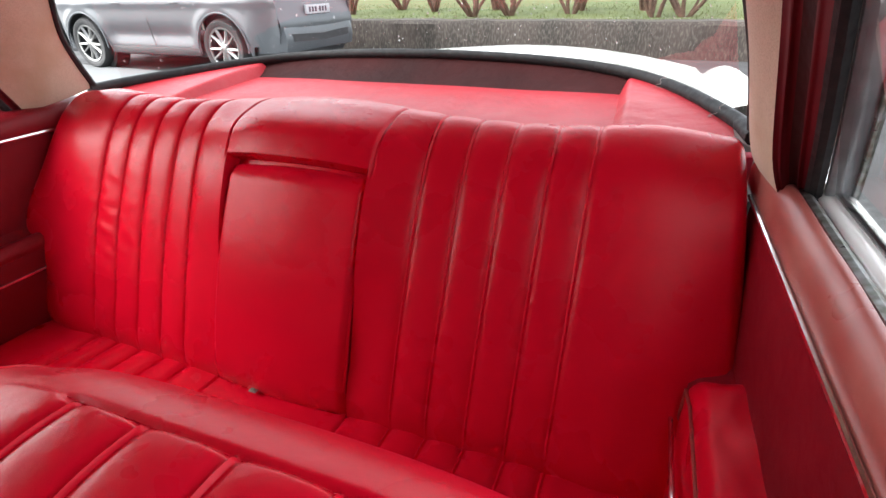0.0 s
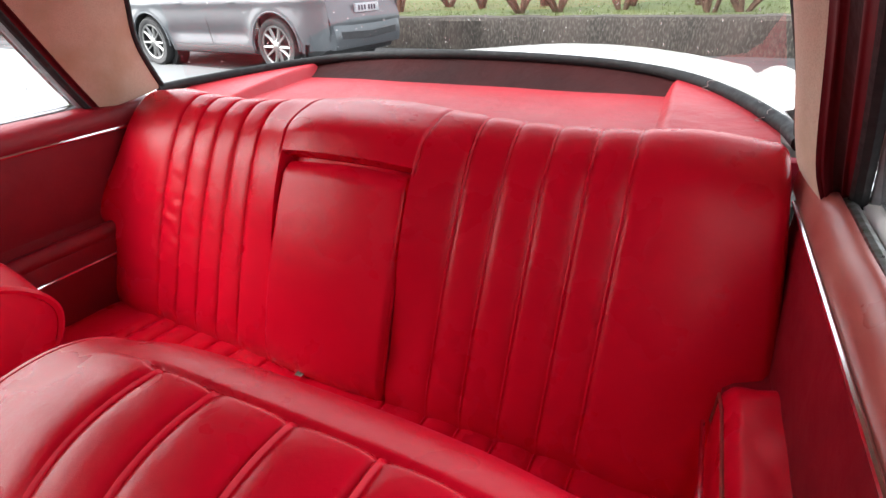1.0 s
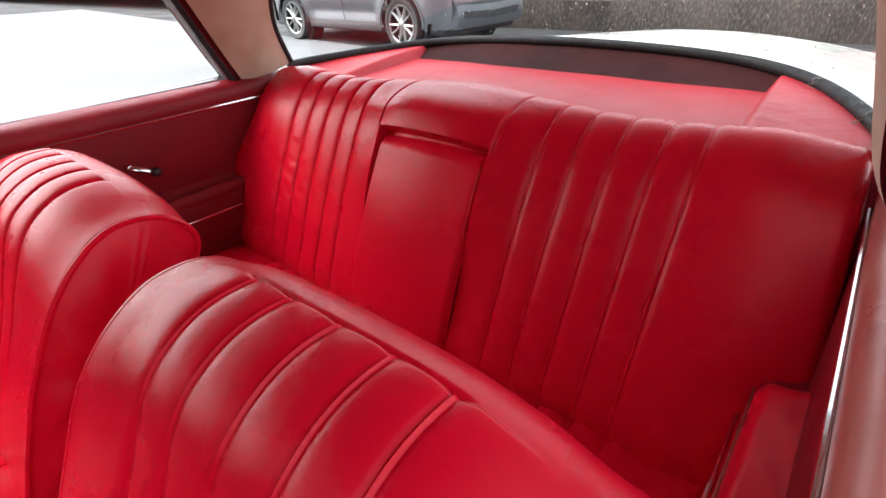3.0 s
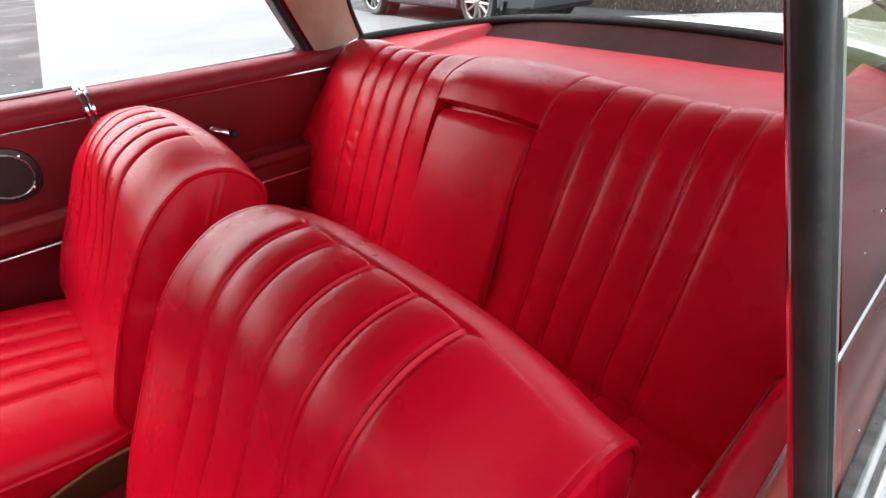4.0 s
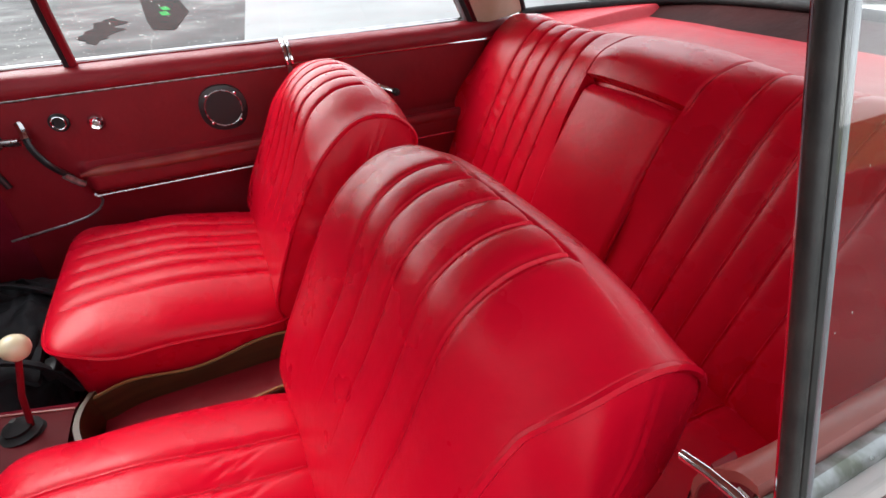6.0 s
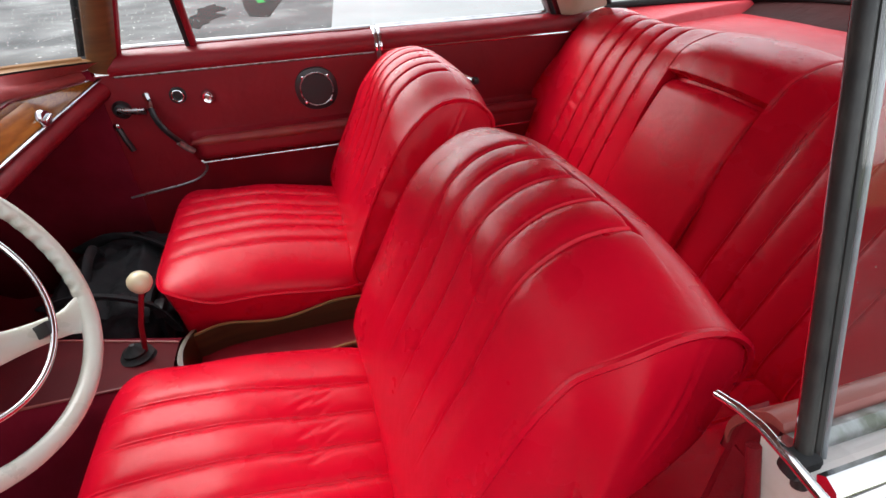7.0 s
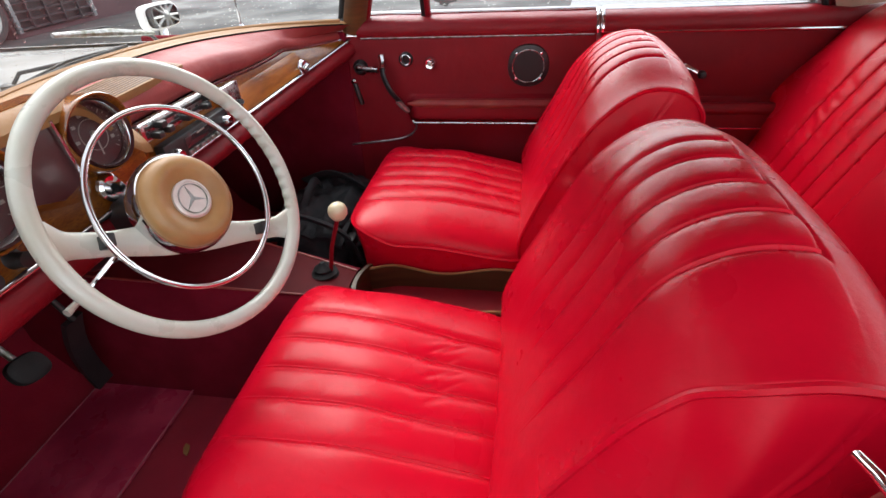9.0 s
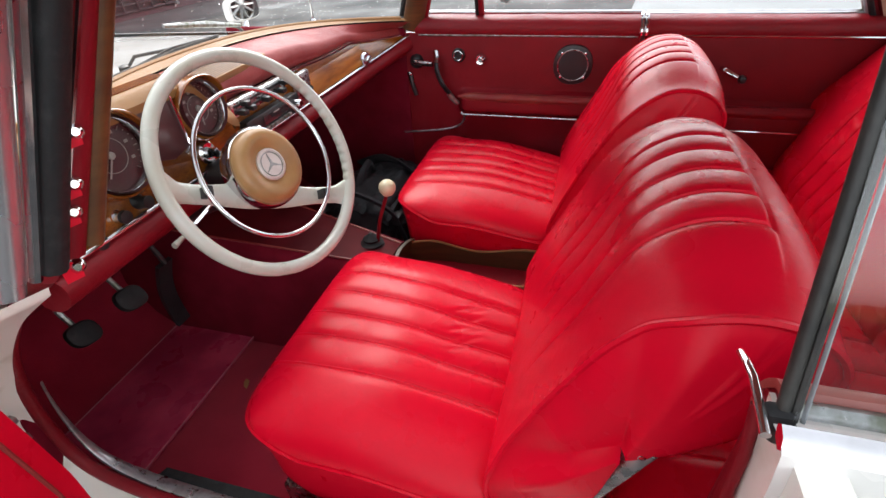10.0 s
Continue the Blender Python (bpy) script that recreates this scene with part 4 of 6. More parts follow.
# ---- front seats ----
BACK_SEAMS = (-0.122, -0.066, 0.000, 0.064, 0.124)
CUSHION_SEAMS = (-0.139, -0.069, -0.001, 0.063, 0.134)


def pleat(seams, x, depth, width, swell):
    """Sewn grooves at the seams with the leather swelling between them."""
    near = min(abs(x - q) for q in seams)
    inside = seams[0] < x < seams[-1]
    rise = 1 - math.exp(-(near / 0.013) ** 1.6)
    lip = 0.85 * depth * math.exp(-(near / (0.9 * width)) ** 2)
    return lip - 0.5 * depth * math.exp(-(near / (3.0 * width)) ** 2) + swell * rise * (1 if inside else math.exp(-(near / 0.05) ** 2))


def dome(hx, y0, y1, base, top, seams, power=7.0, rows=80, cols=90):
    """A cushion top over a rounded oblong, rising from base(x, y) to top(x, y); also returns its rim."""
    xs = [hx * math.sin(math.pi / 2 * t) for t in np.linspace(-1, 1, cols)]
    xs += [q + d for q in seams for d in (-0.0075, -0.005, -0.003, -0.0015, 0, 0.0015, 0.003, 0.005, 0.0075)]
    xs.sort()
    cy, hy = (y0 + y1) / 2, (y1 - y0) / 2
    verts, near, far = [], [], []
    for x in xs:
        reach = hy * (1 - min(1.0, abs(x / hx)) ** power) ** (1 / power)
        for j in range(rows):
            t = math.sin(math.pi / 2 * (-1 + 2 * j / (rows - 1)))
            y = cy + reach * t
            k = min(1.0, (abs(x / hx) ** power + abs((y - cy) / hy) ** power) ** (1 / power))
            b = base(x, y)
            fan = (0.014 - 0.11 * x) * step(-1.15, -0.78, y) * (1 - min(1.0, abs(x / hx)) ** 6)
            verts.append((x + fan, y, b + (top(x, y) - b) * (1 - k ** 6) ** 0.5))
        near.append((x, cy - reach))
        far.append((x, cy + reach))
    m = rows
    faces = [(i * m + j, (i + 1) * m + j, (i + 1) * m + j + 1, i * m + j + 1) for i in range(len(xs) - 1) for j in range(m - 1)]
    return (verts, faces), near + far[::-1]


def front_seat(x_mid, outer, label, dy=0.0, dz=0.0, lift=0.0, creased=False):
    """outer: 1 where the seat's door side lies at higher x."""
    seat = thing("front_seat", label, "car seat", (x_mid, dy, dz), group="front seats")
    half = 0.252

    def puff(x, y, z, s):
        front = step(0.02, 0.06, s) * step(0.62, 0.50, s)
        reach = step(0.63, 0.81, z) * step(-0.486, -0.490, y) * (1 if s < 0.6 else 0)
        d = 0.0
        if reach:
            d += reach * pleat(BACK_SEAMS, x, 0.0046, 0.0018, 0.0030)
        if abs(x) < 0.14 and 0.3 < s < 0.62:
            d -= 0.0035 * bump_at(y, -0.488, 0.0024) * step(0.140, 0.130, abs(x))
        d -= 0.015 * math.cos(math.pi * x / (2 * half)) ** 0.7 * front * step(0.92, 0.78, z) * step(0.50, 0.72, z) - 0.009 * math.cos(math.pi * x / (2 * half)) * front * step(0.84, 0.92, z)
        d += 0.004 * noise.noise((x * 7 + outer, y * 6, z * 6))
        d += (0.008 * step(half + 0.004, half - 0.085, abs(x)) - 0.001) * step(0.55, 0.70, z)
        return d

    back = Pad([(-0.735, 0.46), (-0.768, 0.55), (-0.748, 0.632), (-0.711, 0.716), (-0.676, 0.786), (-0.642, 0.848), (-0.598, 0.905), (-0.552, 0.937), (-0.505, 0.944),
                (-0.463, 0.932), (-0.435, 0.905), (-0.425, 0.868), (-0.438, 0.832), (-0.470, 0.800), (-0.505, 0.765), (-0.545, 0.73), (-0.590, 0.655), (-0.630, 0.58),
                (-0.660, 0.50), (-0.695, 0.455)], -half, half, 0.004, puff, 110, 190, seams=BACK_SEAMS, fine=lambda y, z: abs(y + 0.488) < 0.014 and z > 0.9,
               bow=lambda x, y, z: (-0.020 * outer * step(0.14, 0.25, x * outer) * step(0.55, 0.66, z) * step(0.945, 0.89, z) * step(-0.50, -0.57, y), 0.0, -0.010 * step(0.10, 0.25, abs(x)) * step(0.84, 0.93, z)))
    part("backrest", back.skin(), RED, seat)
    stitches = []
    for row in back.rows:
        x = row[0][0]
        near = min((q for q in row if q[2] > 0.90), key=lambda q: abs(q[1] + 0.4855))
        if abs(x) < 0.135 and (not stitches or x - stitches[-1][0] > 0.0055):
            stitches.append((x, near))
    part("stitching", join(*[tube([(x - 0.0018, q[1], q[2] + 0.0004), (x, q[1], q[2] + 0.0009), (x + 0.0018, q[1], q[2] + 0.0004)], 0.0006, 5) for x, q in stitches]), RED, seat, "row of red stitches")
    for high in (True, False):
        part("side_panel", back.cap(high, 0.034 if high == (outer > 0) else 0.022), RED, seat)
        part("piping", back.piping(high, 0.0046, out=0.001), RED, seat)

    def base(x, y):
        return 0.524 + 2.6 * lift + 0.040 * step(-1.05, -1.17, y) - 0.03 * step(-1.0, -0.75, y)

    def top(x, y):
        d = 0.607 + lift - 0.032 * step(-1.0, -0.75, y) - 0.004 * (abs(x) / 0.2) ** 2
        d += pleat(CUSHION_SEAMS, x, 0.0038, 0.0021, 0.0042) * step(-1.19, -1.12, y)
        d += 0.004 * noise.noise((x * 6, y * 6, 7.0 + outer))
        if creased:
            for k in range(11):
                cx, cy = -0.135 + 0.030 * (k % 6) + 0.010 * (k // 6), -0.835 - 0.030 * (k // 6) - 0.008 * (k % 3)
                run = (x - cx) * 0.80 + (y - cy) * 0.60
                d -= 0.0022 * bump_at(run, 0, 0.0045) * bump_at((y - cy) * 0.8 - (x - cx) * 0.6, 0, 0.024)
        return d

    shape, rim = dome(0.264, -1.186, -0.712, base, top, CUSHION_SEAMS, rows=220 if creased else 80, cols=220 if creased else 90)
    part("cushion", shape, RED, seat)
    rim = smooth_line(rim[::3], 160, True)
    part("piping", tube([(p[0], p[1], base(*p) - 0.001) for p in rim], 0.0045, 6, closed=True), RED, seat)
    m = len(rim)
    verts, faces = [], []
    for k, (shrink, z) in enumerate(((1.0, 0.0), (0.985, -0.03), (0.955, -0.08), (0.94, -0.14))):
        verts += [(p[0] * shrink, -0.945 + (p[1] + 0.945) * shrink, base(*p) + z) for p in rim]
    for k in range(3):
        faces += [(k * m + j, k * m + (j + 1) % m, (k + 1) * m + (j + 1) % m, (k + 1) * m + j) for j in range(m)]
    part("seat_base", (verts, faces), RED, seat)
    part("seat_frame", block(-0.21, 0.21, -1.10, -0.74, 0.33, 0.42, 0.01), BLACK, seat)
    for s in (-1, 1):
        part("seat_rail", block(s * 0.20 - 0.018, s * 0.20 + 0.018, -1.17, -0.66, 0.272, 0.335, 0.004), ALLOY, seat, "bare metal seat rail")
    part("release_lever", tube([(-outer * 0.235, -1.10, 0.40), (-outer * 0.25, -1.13, 0.39), (-outer * 0.25, -1.15, 0.42), (-outer * 0.25, -1.155, 0.445)], 0.006, 8), CHROME, seat)
    # the hinge arm on the door side
    x = outer * (half + 0.022)
    arm = part("hinge_arm", tube([(x, -0.582, 0.752), (x, -0.60, 0.712), (x, -0.66, 0.585), (x - outer * 0.01, -0.73, 0.44)], 0.016, 10, flat=0.35), ALLOY, seat, "bare metal hinge arm")
    for y, z in ((-0.587, 0.742), (-0.636, 0.635)):
        part("screw", lathe([(0.008, 0), (0.0075, 0.004), (0.003, 0.006)], 12, frame_axes((x + outer * 0.006, y, z), (outer, 0, 0))), CHROME, arm)
    return seat


front_seat(0.355, 1, "bright red pleated leather driver's seat with fine creases", creased=True)
front_seat(-0.355, -1, "bright red pleated leather passenger seat", dy=0.022, dz=-0.01, lift=0.012)

# ---- rear bench ----
rear_seat = thing("rear_seat", "bright red pleated leather rear bench with a folded centre armrest", "car seat")
REAR_SEAMS = (0.222, 0.285, 0.350, 0.415, 0.475)


def rear_puff(x, y, z, s):
    ax = abs(x)
    d = 0.0
    if s < 0.62:
        fade = step(0.50, 0.60, z)
        d += pleat(REAR_SEAMS, ax, 0.0044, 0.0018, 0.0028) * fade
        d += -0.032 * step(0.1405, 0.1375, ax) * step(0.8945, 0.8915, z) * (1 if s < 0.5 else 0)
        d += 0.044 * math.exp(-(ax / 0.180) ** 4) * step(0.60, 0.85, z) * step(0.985, 0.920, z)
        d -= 0.004 * bump_at(ax, 0.145, 0.003) * step(0.88, 0.90, z)
        d += 0.010 * bump_at(ax, 0.57, 0.08) + (0.022 * step(0.57, 0.68, ax) * bump_at(z, 0.74, 0.09) if x < 0 else 0.0)
        if x < 0:
            d += 0.0045 * noise.noise((x * 22, z * 60 + x * 18, 4.0)) * bump_at(z, 0.75, 0.07) * bump_at(ax, 0.43, 0.07)
    d += 0.004 * noise.noise((x * 5, y * 6, z * 6))
    return d


rear_back = Pad([(-0.085, 0.46), (-0.112, 0.54), (-0.078, 0.63), (-0.034, 0.72), (0.012, 0.81), (0.055, 0.885), (0.094, 0.935), (0.130, 0.962), (0.162, 0.970), (0.198, 0.958),
                 (0.215, 0.90), (0.20, 0.75), (0.13, 0.55), (0.05, 0.44)], -0.685, 0.685, 0.020, rear_puff, 200, 200, fine=lambda y, z: 0.87 < z < 0.92 and y < 0.1, seams=tuple(s * q for s in (-1, 1) for q in (0.139, 0.147) + REAR_SEAMS),
                bow=lambda x, y, z: ((-0.016 * step(0.56, 0.80, z) * step(0.15, 0.20, -x) * step(0.60, 0.52, -x)) + x * ((0.025 if x > 0 else 0.036) - 0.042 * min(1, max(0, (z - 0.72) / 0.25)) - 0.065 * step(0.722, 0.664, z)) * step(0.5, 0.62, abs(x)), 0.02 * (abs(x) / 0.67) ** 2, 0.014 * math.exp(-(x / 0.22) ** 2) * step(0.8, 0.95, z)))
part("backrest", join(rear_back.skin(), rear_back.cap(True, 0.01), rear_back.cap(False, 0.01)), RED, rear_seat)


def arm_puff(x, y, z, s):
    return 0.006 * math.cos(math.pi * x / 0.27) + 0.003 * noise.noise((x * 6, y * 6, z * 5))


rear_arm = Pad([(-0.090, 0.50), (-0.118, 0.545), (-0.098, 0.63), (-0.062, 0.72), (-0.020, 0.81), (0.014, 0.873), (0.022, 0.885), (0.030, 0.8905), (0.048, 0.891), (0.052, 0.81), (-0.03, 0.60), (-0.07, 0.50)],
               -0.1365, 0.1365, 0.012, arm_puff, 40, 110)
part("armrest", join(rear_arm.skin(), rear_arm.cap(True, 0.0), rear_arm.cap(False, 0.0)), RED, rear_seat)
part("armrest_piping", rear_arm.piping(True, 0.003, 0.0, 0.5), RED, rear_seat)


def bench_puff(x, y, z, s):
    d = 0.0
    if z > 0.48:
        ax = abs(x)
        d += pleat(REAR_SEAMS, ax, 0.0052, 0.0022, 0.0055)
        d -= 0.004 * bump_at(ax, 0.14, 0.003)
    return d + 0.004 * noise.noise((x * 5, y * 6, z * 6))


bench = Pad([(-0.545, 0.34), (-0.575, 0.44), (-0.560, 0.505), (-0.515, 0.535), (-0.38, 0.545), (-0.22, 0.535), (-0.10, 0.525), (-0.06, 0.50), (-0.06, 0.40), (-0.30, 0.33)],
            -0.665, 0.665, 0.04, bench_puff, 160, 90, seams=tuple(s * q for s in (-1, 1) for q in (0.14,) + REAR_SEAMS))
part("cushion", join(bench.skin(), bench.cap(True, 0.005), bench.cap(False, 0.005)), RED, rear_seat)
part("cushion_piping", tube([(x, -0.574, 0.45) for x in np.linspace(-0.64, 0.64, 30)], 0.004, 6), RED, rear_seat)
part("buckle", block(-0.050, -0.034, -0.131, -0.119, 0.5365, 0.5385, 0.001), STEEL_OLD, rear_seat, "small steel tongue in the seat joint")

# ---- parcel shelf ----
shelf = thing("parcel_shelf", "red vinyl parcel shelf with brown-red back strip", "shelf")
part("shelf_panel", slab(lambda u, v: ((-1 + 2 * u) * 0.60, 0.16 + 0.40 * v, 0.932 + 0.022 * v + 0.003 * noise.noise((u * 4, v * 3, 2))), 30, 14, (0, 0, -0.015)), SHELF_RED, shelf)
part("back_strip", sheet(lambda u, v: ((-1 + 2 * u) * (0.60 + 0.01 * v), (0.535 - 0.03 * (-1 + 2 * u) ** 2) * (1 - v) + (tail_base((-1 + 2 * u) * 0.60) - 0.012) * v + 0.012 * math.sin(math.pi * v),
                                       0.946 + (tail_z((-1 + 2 * u) * 0.60) - 0.952) * v + 0.004 * noise.noise((u * 9, v * 2, 5)) * math.sin(math.pi * v)), 50, 10), SHELF_DARK, shelf)
for s in (-1, 1):
    def wedge(u, v, s=s):
        x = 0.470 + 0.196 * math.sin(math.pi / 2 * u)
        y1 = tail_base(x) - 0.024
        y = 0.17 + (y1 - 0.17) * v
        low = 0.927 + 0.055 * (y - 0.16)
        rise = step(0.0, 0.09, u - 0.04 * (1 - v)) * (0.16 + 0.84 * v ** 0.8)
        return (s * x, y, low + (tail_z(x) - 0.006 - low) * rise + 0.004 * noise.noise((u * 3, v * 4, 9)) * (1 - v))
    part("side_wedge", sheet(wedge, 70, 16), SHELF_RED, shelf)


# ---- side trim ----
def side_card(s, y0, y1, arm0, arm1, arm_z, name, label, z0=0.30):
    """A door card or quarter trim with a padded armrest swelling out of it."""
    def fn(u, v):
        y, z = y0 + (y1 - y0) * u, z0 + (0.905 - z0) * v
        band = step(arm_z - 0.075, arm_z - 0.05, z) * step(arm_z + 0.012, arm_z - 0.008, z)
        run = step(arm0 - 0.01, arm0 + 0.03, y) * step(arm1 + 0.005, arm1 - 0.02, y)
        x = 0.692 - 0.050 * band * run + 0.012 * step(arm_z - 0.06, arm_z - 0.16, z) * run + 0.003 * noise.noise((y * 4, z * 4, s))
        return (s * x, y, z)
    card = thing(name, label, "door card", kind="structure")
    part("panel", slab(fn, 90, 70, (s * 0.02, 0, 0)), RED_OLD, card)
    return card


def belt_roll(parent, s, y0, y1, mat):
    def fn(u, v):
        y = y0 + (y1 - y0) * u
        a = math.pi * v
        wide = 0.022 if s < 0 else -0.002
        pinch = -0.010 * step(-0.49, -0.545, y) * step(0.6, 0.1, v) if s > 0 else 0.0
        return (s * ((0.722 if s < 0 else 0.7125) + pinch - (0.040 if s < 0 else 0.024) * math.cos(a * 0.62 - 0.35) + wide * step(0.6, 1, v)), y, 0.905 + 0.050 * math.sin(a * 0.55) + 0.002 * noise.noise((y * 9, v * 3, s)))
    part("belt_roll", slab(fn, 50, 14, (s * 0.004, 0, -0.006)), mat, parent)
    if s > 0:
        part("belt_roll_end", slab(lambda u, v: (fn(0, u)[0], y0 + 0.002, 0.89 + (fn(0, u)[2] - 0.893) * v), 14, 6, (0, 0.004, 0)), RED_OLD, parent)


door = side_card(-1, -1.345, -0.548, -1.115, -0.50, 0.715, "door_1", "closed passenger door in dark red leather with chrome fittings")
belt_roll(door, -1, -1.26, -0.548, RED_OLD)
part("arm_top", tube([(-0.655, y, 0.709) for y in np.linspace(-1.112, -0.56, 24)], lambda t: 0.016 * min(1, 0.25 + 9 * t), 12), ARM_WORN, door, "worn top edge of the armrest")
part("chrome_strip", tube([(-0.643, y, 0.652) for y in np.linspace(-1.095, -0.56, 14)], 0.0030, 8), ALLOY, door)
bend = smooth_line([(-0.650, -1.098, 0.655), (-0.678, -1.095, 0.625), (-0.686, -1.12, 0.594), (-0.688, -1.18, 0.575), (-0.689, -1.33, 0.556)], 30)
part("chrome_bend", tube(bend, 0.0032, 8), SILL_ALU, door)
part("belt_strip", tube([(-0.688, y, 0.900) for y in np.linspace(-1.25, -0.555, 16)], 0.0034, 8, flat=0.6), STEEL_OLD, door)
part("sill_strip", tube([(-0.762, y, 0.957) for y in np.linspace(-1.25, -0.55, 14)], 0.0055, 8, flat=1.4), CHROME, door)
crank = part("door_lever", lathe([(0.024, 0), (0.024, 0.006), (0.016, 0.016), (0.004, 0.018)], 24, frame_axes((-0.690, -1.262, 0.815), (1, 0, 0))), BLACK, door)
part("lever_arm", tube([(-0.672, -1.266, 0.816), (-0.664, -1.235, 0.814), (-0.662, -1.200, 0.812)], 0.0115, 10, flat=0.75), ALLOY, crank)
latch = part("door_slot", tube([(-0.685, -1.288, 0.770), (-0.680, -1.280, 0.735), (-0.684, -1.272, 0.700)], 0.008, 8), BLACK, door)
part("slot_tip", lathe([(0.010, 0), (0.008, 0.006), (0.002, 0.008)], 14, frame_axes((-0.684, -1.289, 0.772), (1, 0, 0))), CHROME, latch)
strap = part("pull_strap", tube(smooth_line([(-0.680, -1.187, 0.835), (-0.640, -1.178, 0.80), (-0.628, -1.155, 0.755), (-0.655, -1.13, 0.708)], 20), 0.010, 8, flat=0.6), BLACK, door)
part("strap_end", tube([(-0.688, -1.192, 0.847), (-0.672, -1.186, 0.832), (-0.655, -1.183, 0.815)], 0.011, 8), CHROME, strap)
part("strap_end", tube([(-0.640, -1.140, 0.722), (-0.648, -1.125, 0.700), (-0.655, -1.112, 0.685)], 0.009, 8), STEEL_OLD, strap)
knob_a = part("round_knob", lathe([(0.022, 0), (0.022, 0.008), (0.018, 0.012), (0.012, 0.010), (0.011, 0.004), (0.004, 0.004)], 24, frame_axes((-0.690, -1.113, 0.838), (1, 0, 0))), BLACK, door)
part("knob_ring", lathe([(0.0150, 0.011), (0.0165, 0.0135), (0.0150, 0.014), (0.0135, 0.0125)], 24, frame_axes((-0.690, -1.113, 0.838), (1, 0, 0))), CHROME, knob_a)
part("lock_button", lathe([(0.021, 0), (0.021, 0.005), (0.015, 0.014), (0.008, 0.012), (0.007, 0.018), (0.002, 0.018)], 8, frame_axes((-0.690, -1.037, 0.826), (1, 0, 0))), CHROME, door)

speaker = thing("door_speaker", "round black loudspeaker screwed to the red door card", "loudspeaker", (-0.690, -0.738, 0.815))
ax = frame_axes((0, 0, 0), (1, 0, 0))
part("mounting_plate", moved(plate([(0.061 * (abs(math.cos(t)) ** 0.9) * math.copysign(1, math.cos(t)), 0.061 * (abs(math.sin(t)) ** 0.9) * math.copysign(1, math.sin(t)))
                                    for t in np.linspace(0, 2 * math.pi, 48, endpoint=False)], 0.009, 0.003), ax), BLACK, speaker)
part("trim_ring", lathe([(0.046, 0.008), (0.049, 0.012), (0.0475, 0.014), (0.0455, 0.013)], 48, ax), ALLOY, speaker)
part("mesh_grille", lathe([(0.0455, 0.008), (0.0455, 0.011), (0.03, 0.0125), (0.004, 0.013)], 48, ax), MESH_GREY, speaker)
for k in range(4):
    a = math.pi / 4 + k * math.pi / 2
    part("screw", lathe([(0.004, 0.008), (0.004, 0.011), (0.001, 0.012)], 8, ax @ pose(0.051 * math.cos(a), 0.051 * math.sin(a), 0)), CHROME, speaker)

for s in (-1, 1):
    q = side_card(s, -0.535, 0.14, -0.34, 0.06, 0.705, "trim_%d" % (1 if s < 0 else 2), "dark red leather rear side trim with padded armrest and chrome strip")
    belt_roll(q, s, -0.535 if s < 0 else -0.534, 0.19, RED_OLD if s < 0 else BELT_WORN_SHEEN)
    if s < 0:
        part("arm_top", tube([(s * 0.650, y, 0.695) for y in np.linspace(-0.34, 0.03, 12)], lambda t: 0.020 * min(1, 0.3 + 6 * t), 10), RED_OLD, q)
        part("arm_front", block(-0.70, -0.632, -0.345, 0.03, 0.50, 0.700, 0.02, 3), RED_OLD, q)
    else:
        part("arm_front", slab(lambda u, v: (0.640 + 0.072 * u, -0.345 + 0.300 * v, 0.738 + 0.014 * u - 0.020 * (1 - min(1.0, 5 * u)) ** 2 - 0.030 * (1 - min(1.0, 6 * (1 - v))) ** 2 + 0.003 * noise.noise((u * 3, v * 6, 2))), 24, 40, (0, 0, -0.22)), RED, q, "red padded armrest")
        part("arm_piping", tube([(0.639, -0.30, 0.716), (0.639, -0.10, 0.714), (0.639, -0.052, 0.700), (0.641, -0.043, 0.55)], 0.003, 6), RED_WORN, q)
    part("chrome_strip", tube([(s * 0.630, y, 0.645) for y in np.linspace(-0.345, -0.045, 10)], 0.0034, 8), CHROME, q)
    part("belt_strip", tube([(s * 0.687, y, 0.904) for y in np.linspace(-0.53, 0.14, 12)], 0.0045 if s < 0 else 0.0032, 8), CHROME, q)
    if s < 0:
        part("belt_strip", tube([(s * 0.762, y, 0.957) for y in np.linspace(-0.535, 0.03, 12)], 0.0055, 8, flat=1.4), CHROME, q)
        for y in (-0.549, -0.535):
            arch = [(s * (0.724 - 0.043 * math.cos(a)), y, 0.905 + 0.056 * math.sin(a)) for a in np.linspace(0, 2.2, 14)]
            part("joint_clip", tube(arch, 0.005, 6), CHROME, q)
        k = part("window_crank", tube(smooth_line([(-0.690, -0.305, 0.815), (-0.668, -0.296, 0.814), (-0.662, -0.262, 0.797)], 12), 0.007, 8, flat=0.7), CHROME, q)
        part("crank_knob", lathe([(0.010, 0), (0.012, 0.012), (0.009, 0.024), (0.002, 0.026)], 16, frame_axes((-0.668, -0.250, 0.792), (1, 0, 0))), BLACK, k)
part("weathered_channel", tube([(0.722, y, 0.945) for y in np.linspace(-0.535, 0.05, 16)], 0.007, 8, flat=1.2), STEEL_OLD, q)

# side windows of the passenger side and the rear quarter lights
def side_pane(s, y0, y1, top_y0, top_y1):
    return sheet(lambda u, v: (s * (0.740 - 0.132 * v), (y0 * (1 - u) + y1 * u) * (1 - v) + (top_y0 * (1 - u) + top_y1 * u) * v, 0.955 + 0.40 * v), 6, 6)


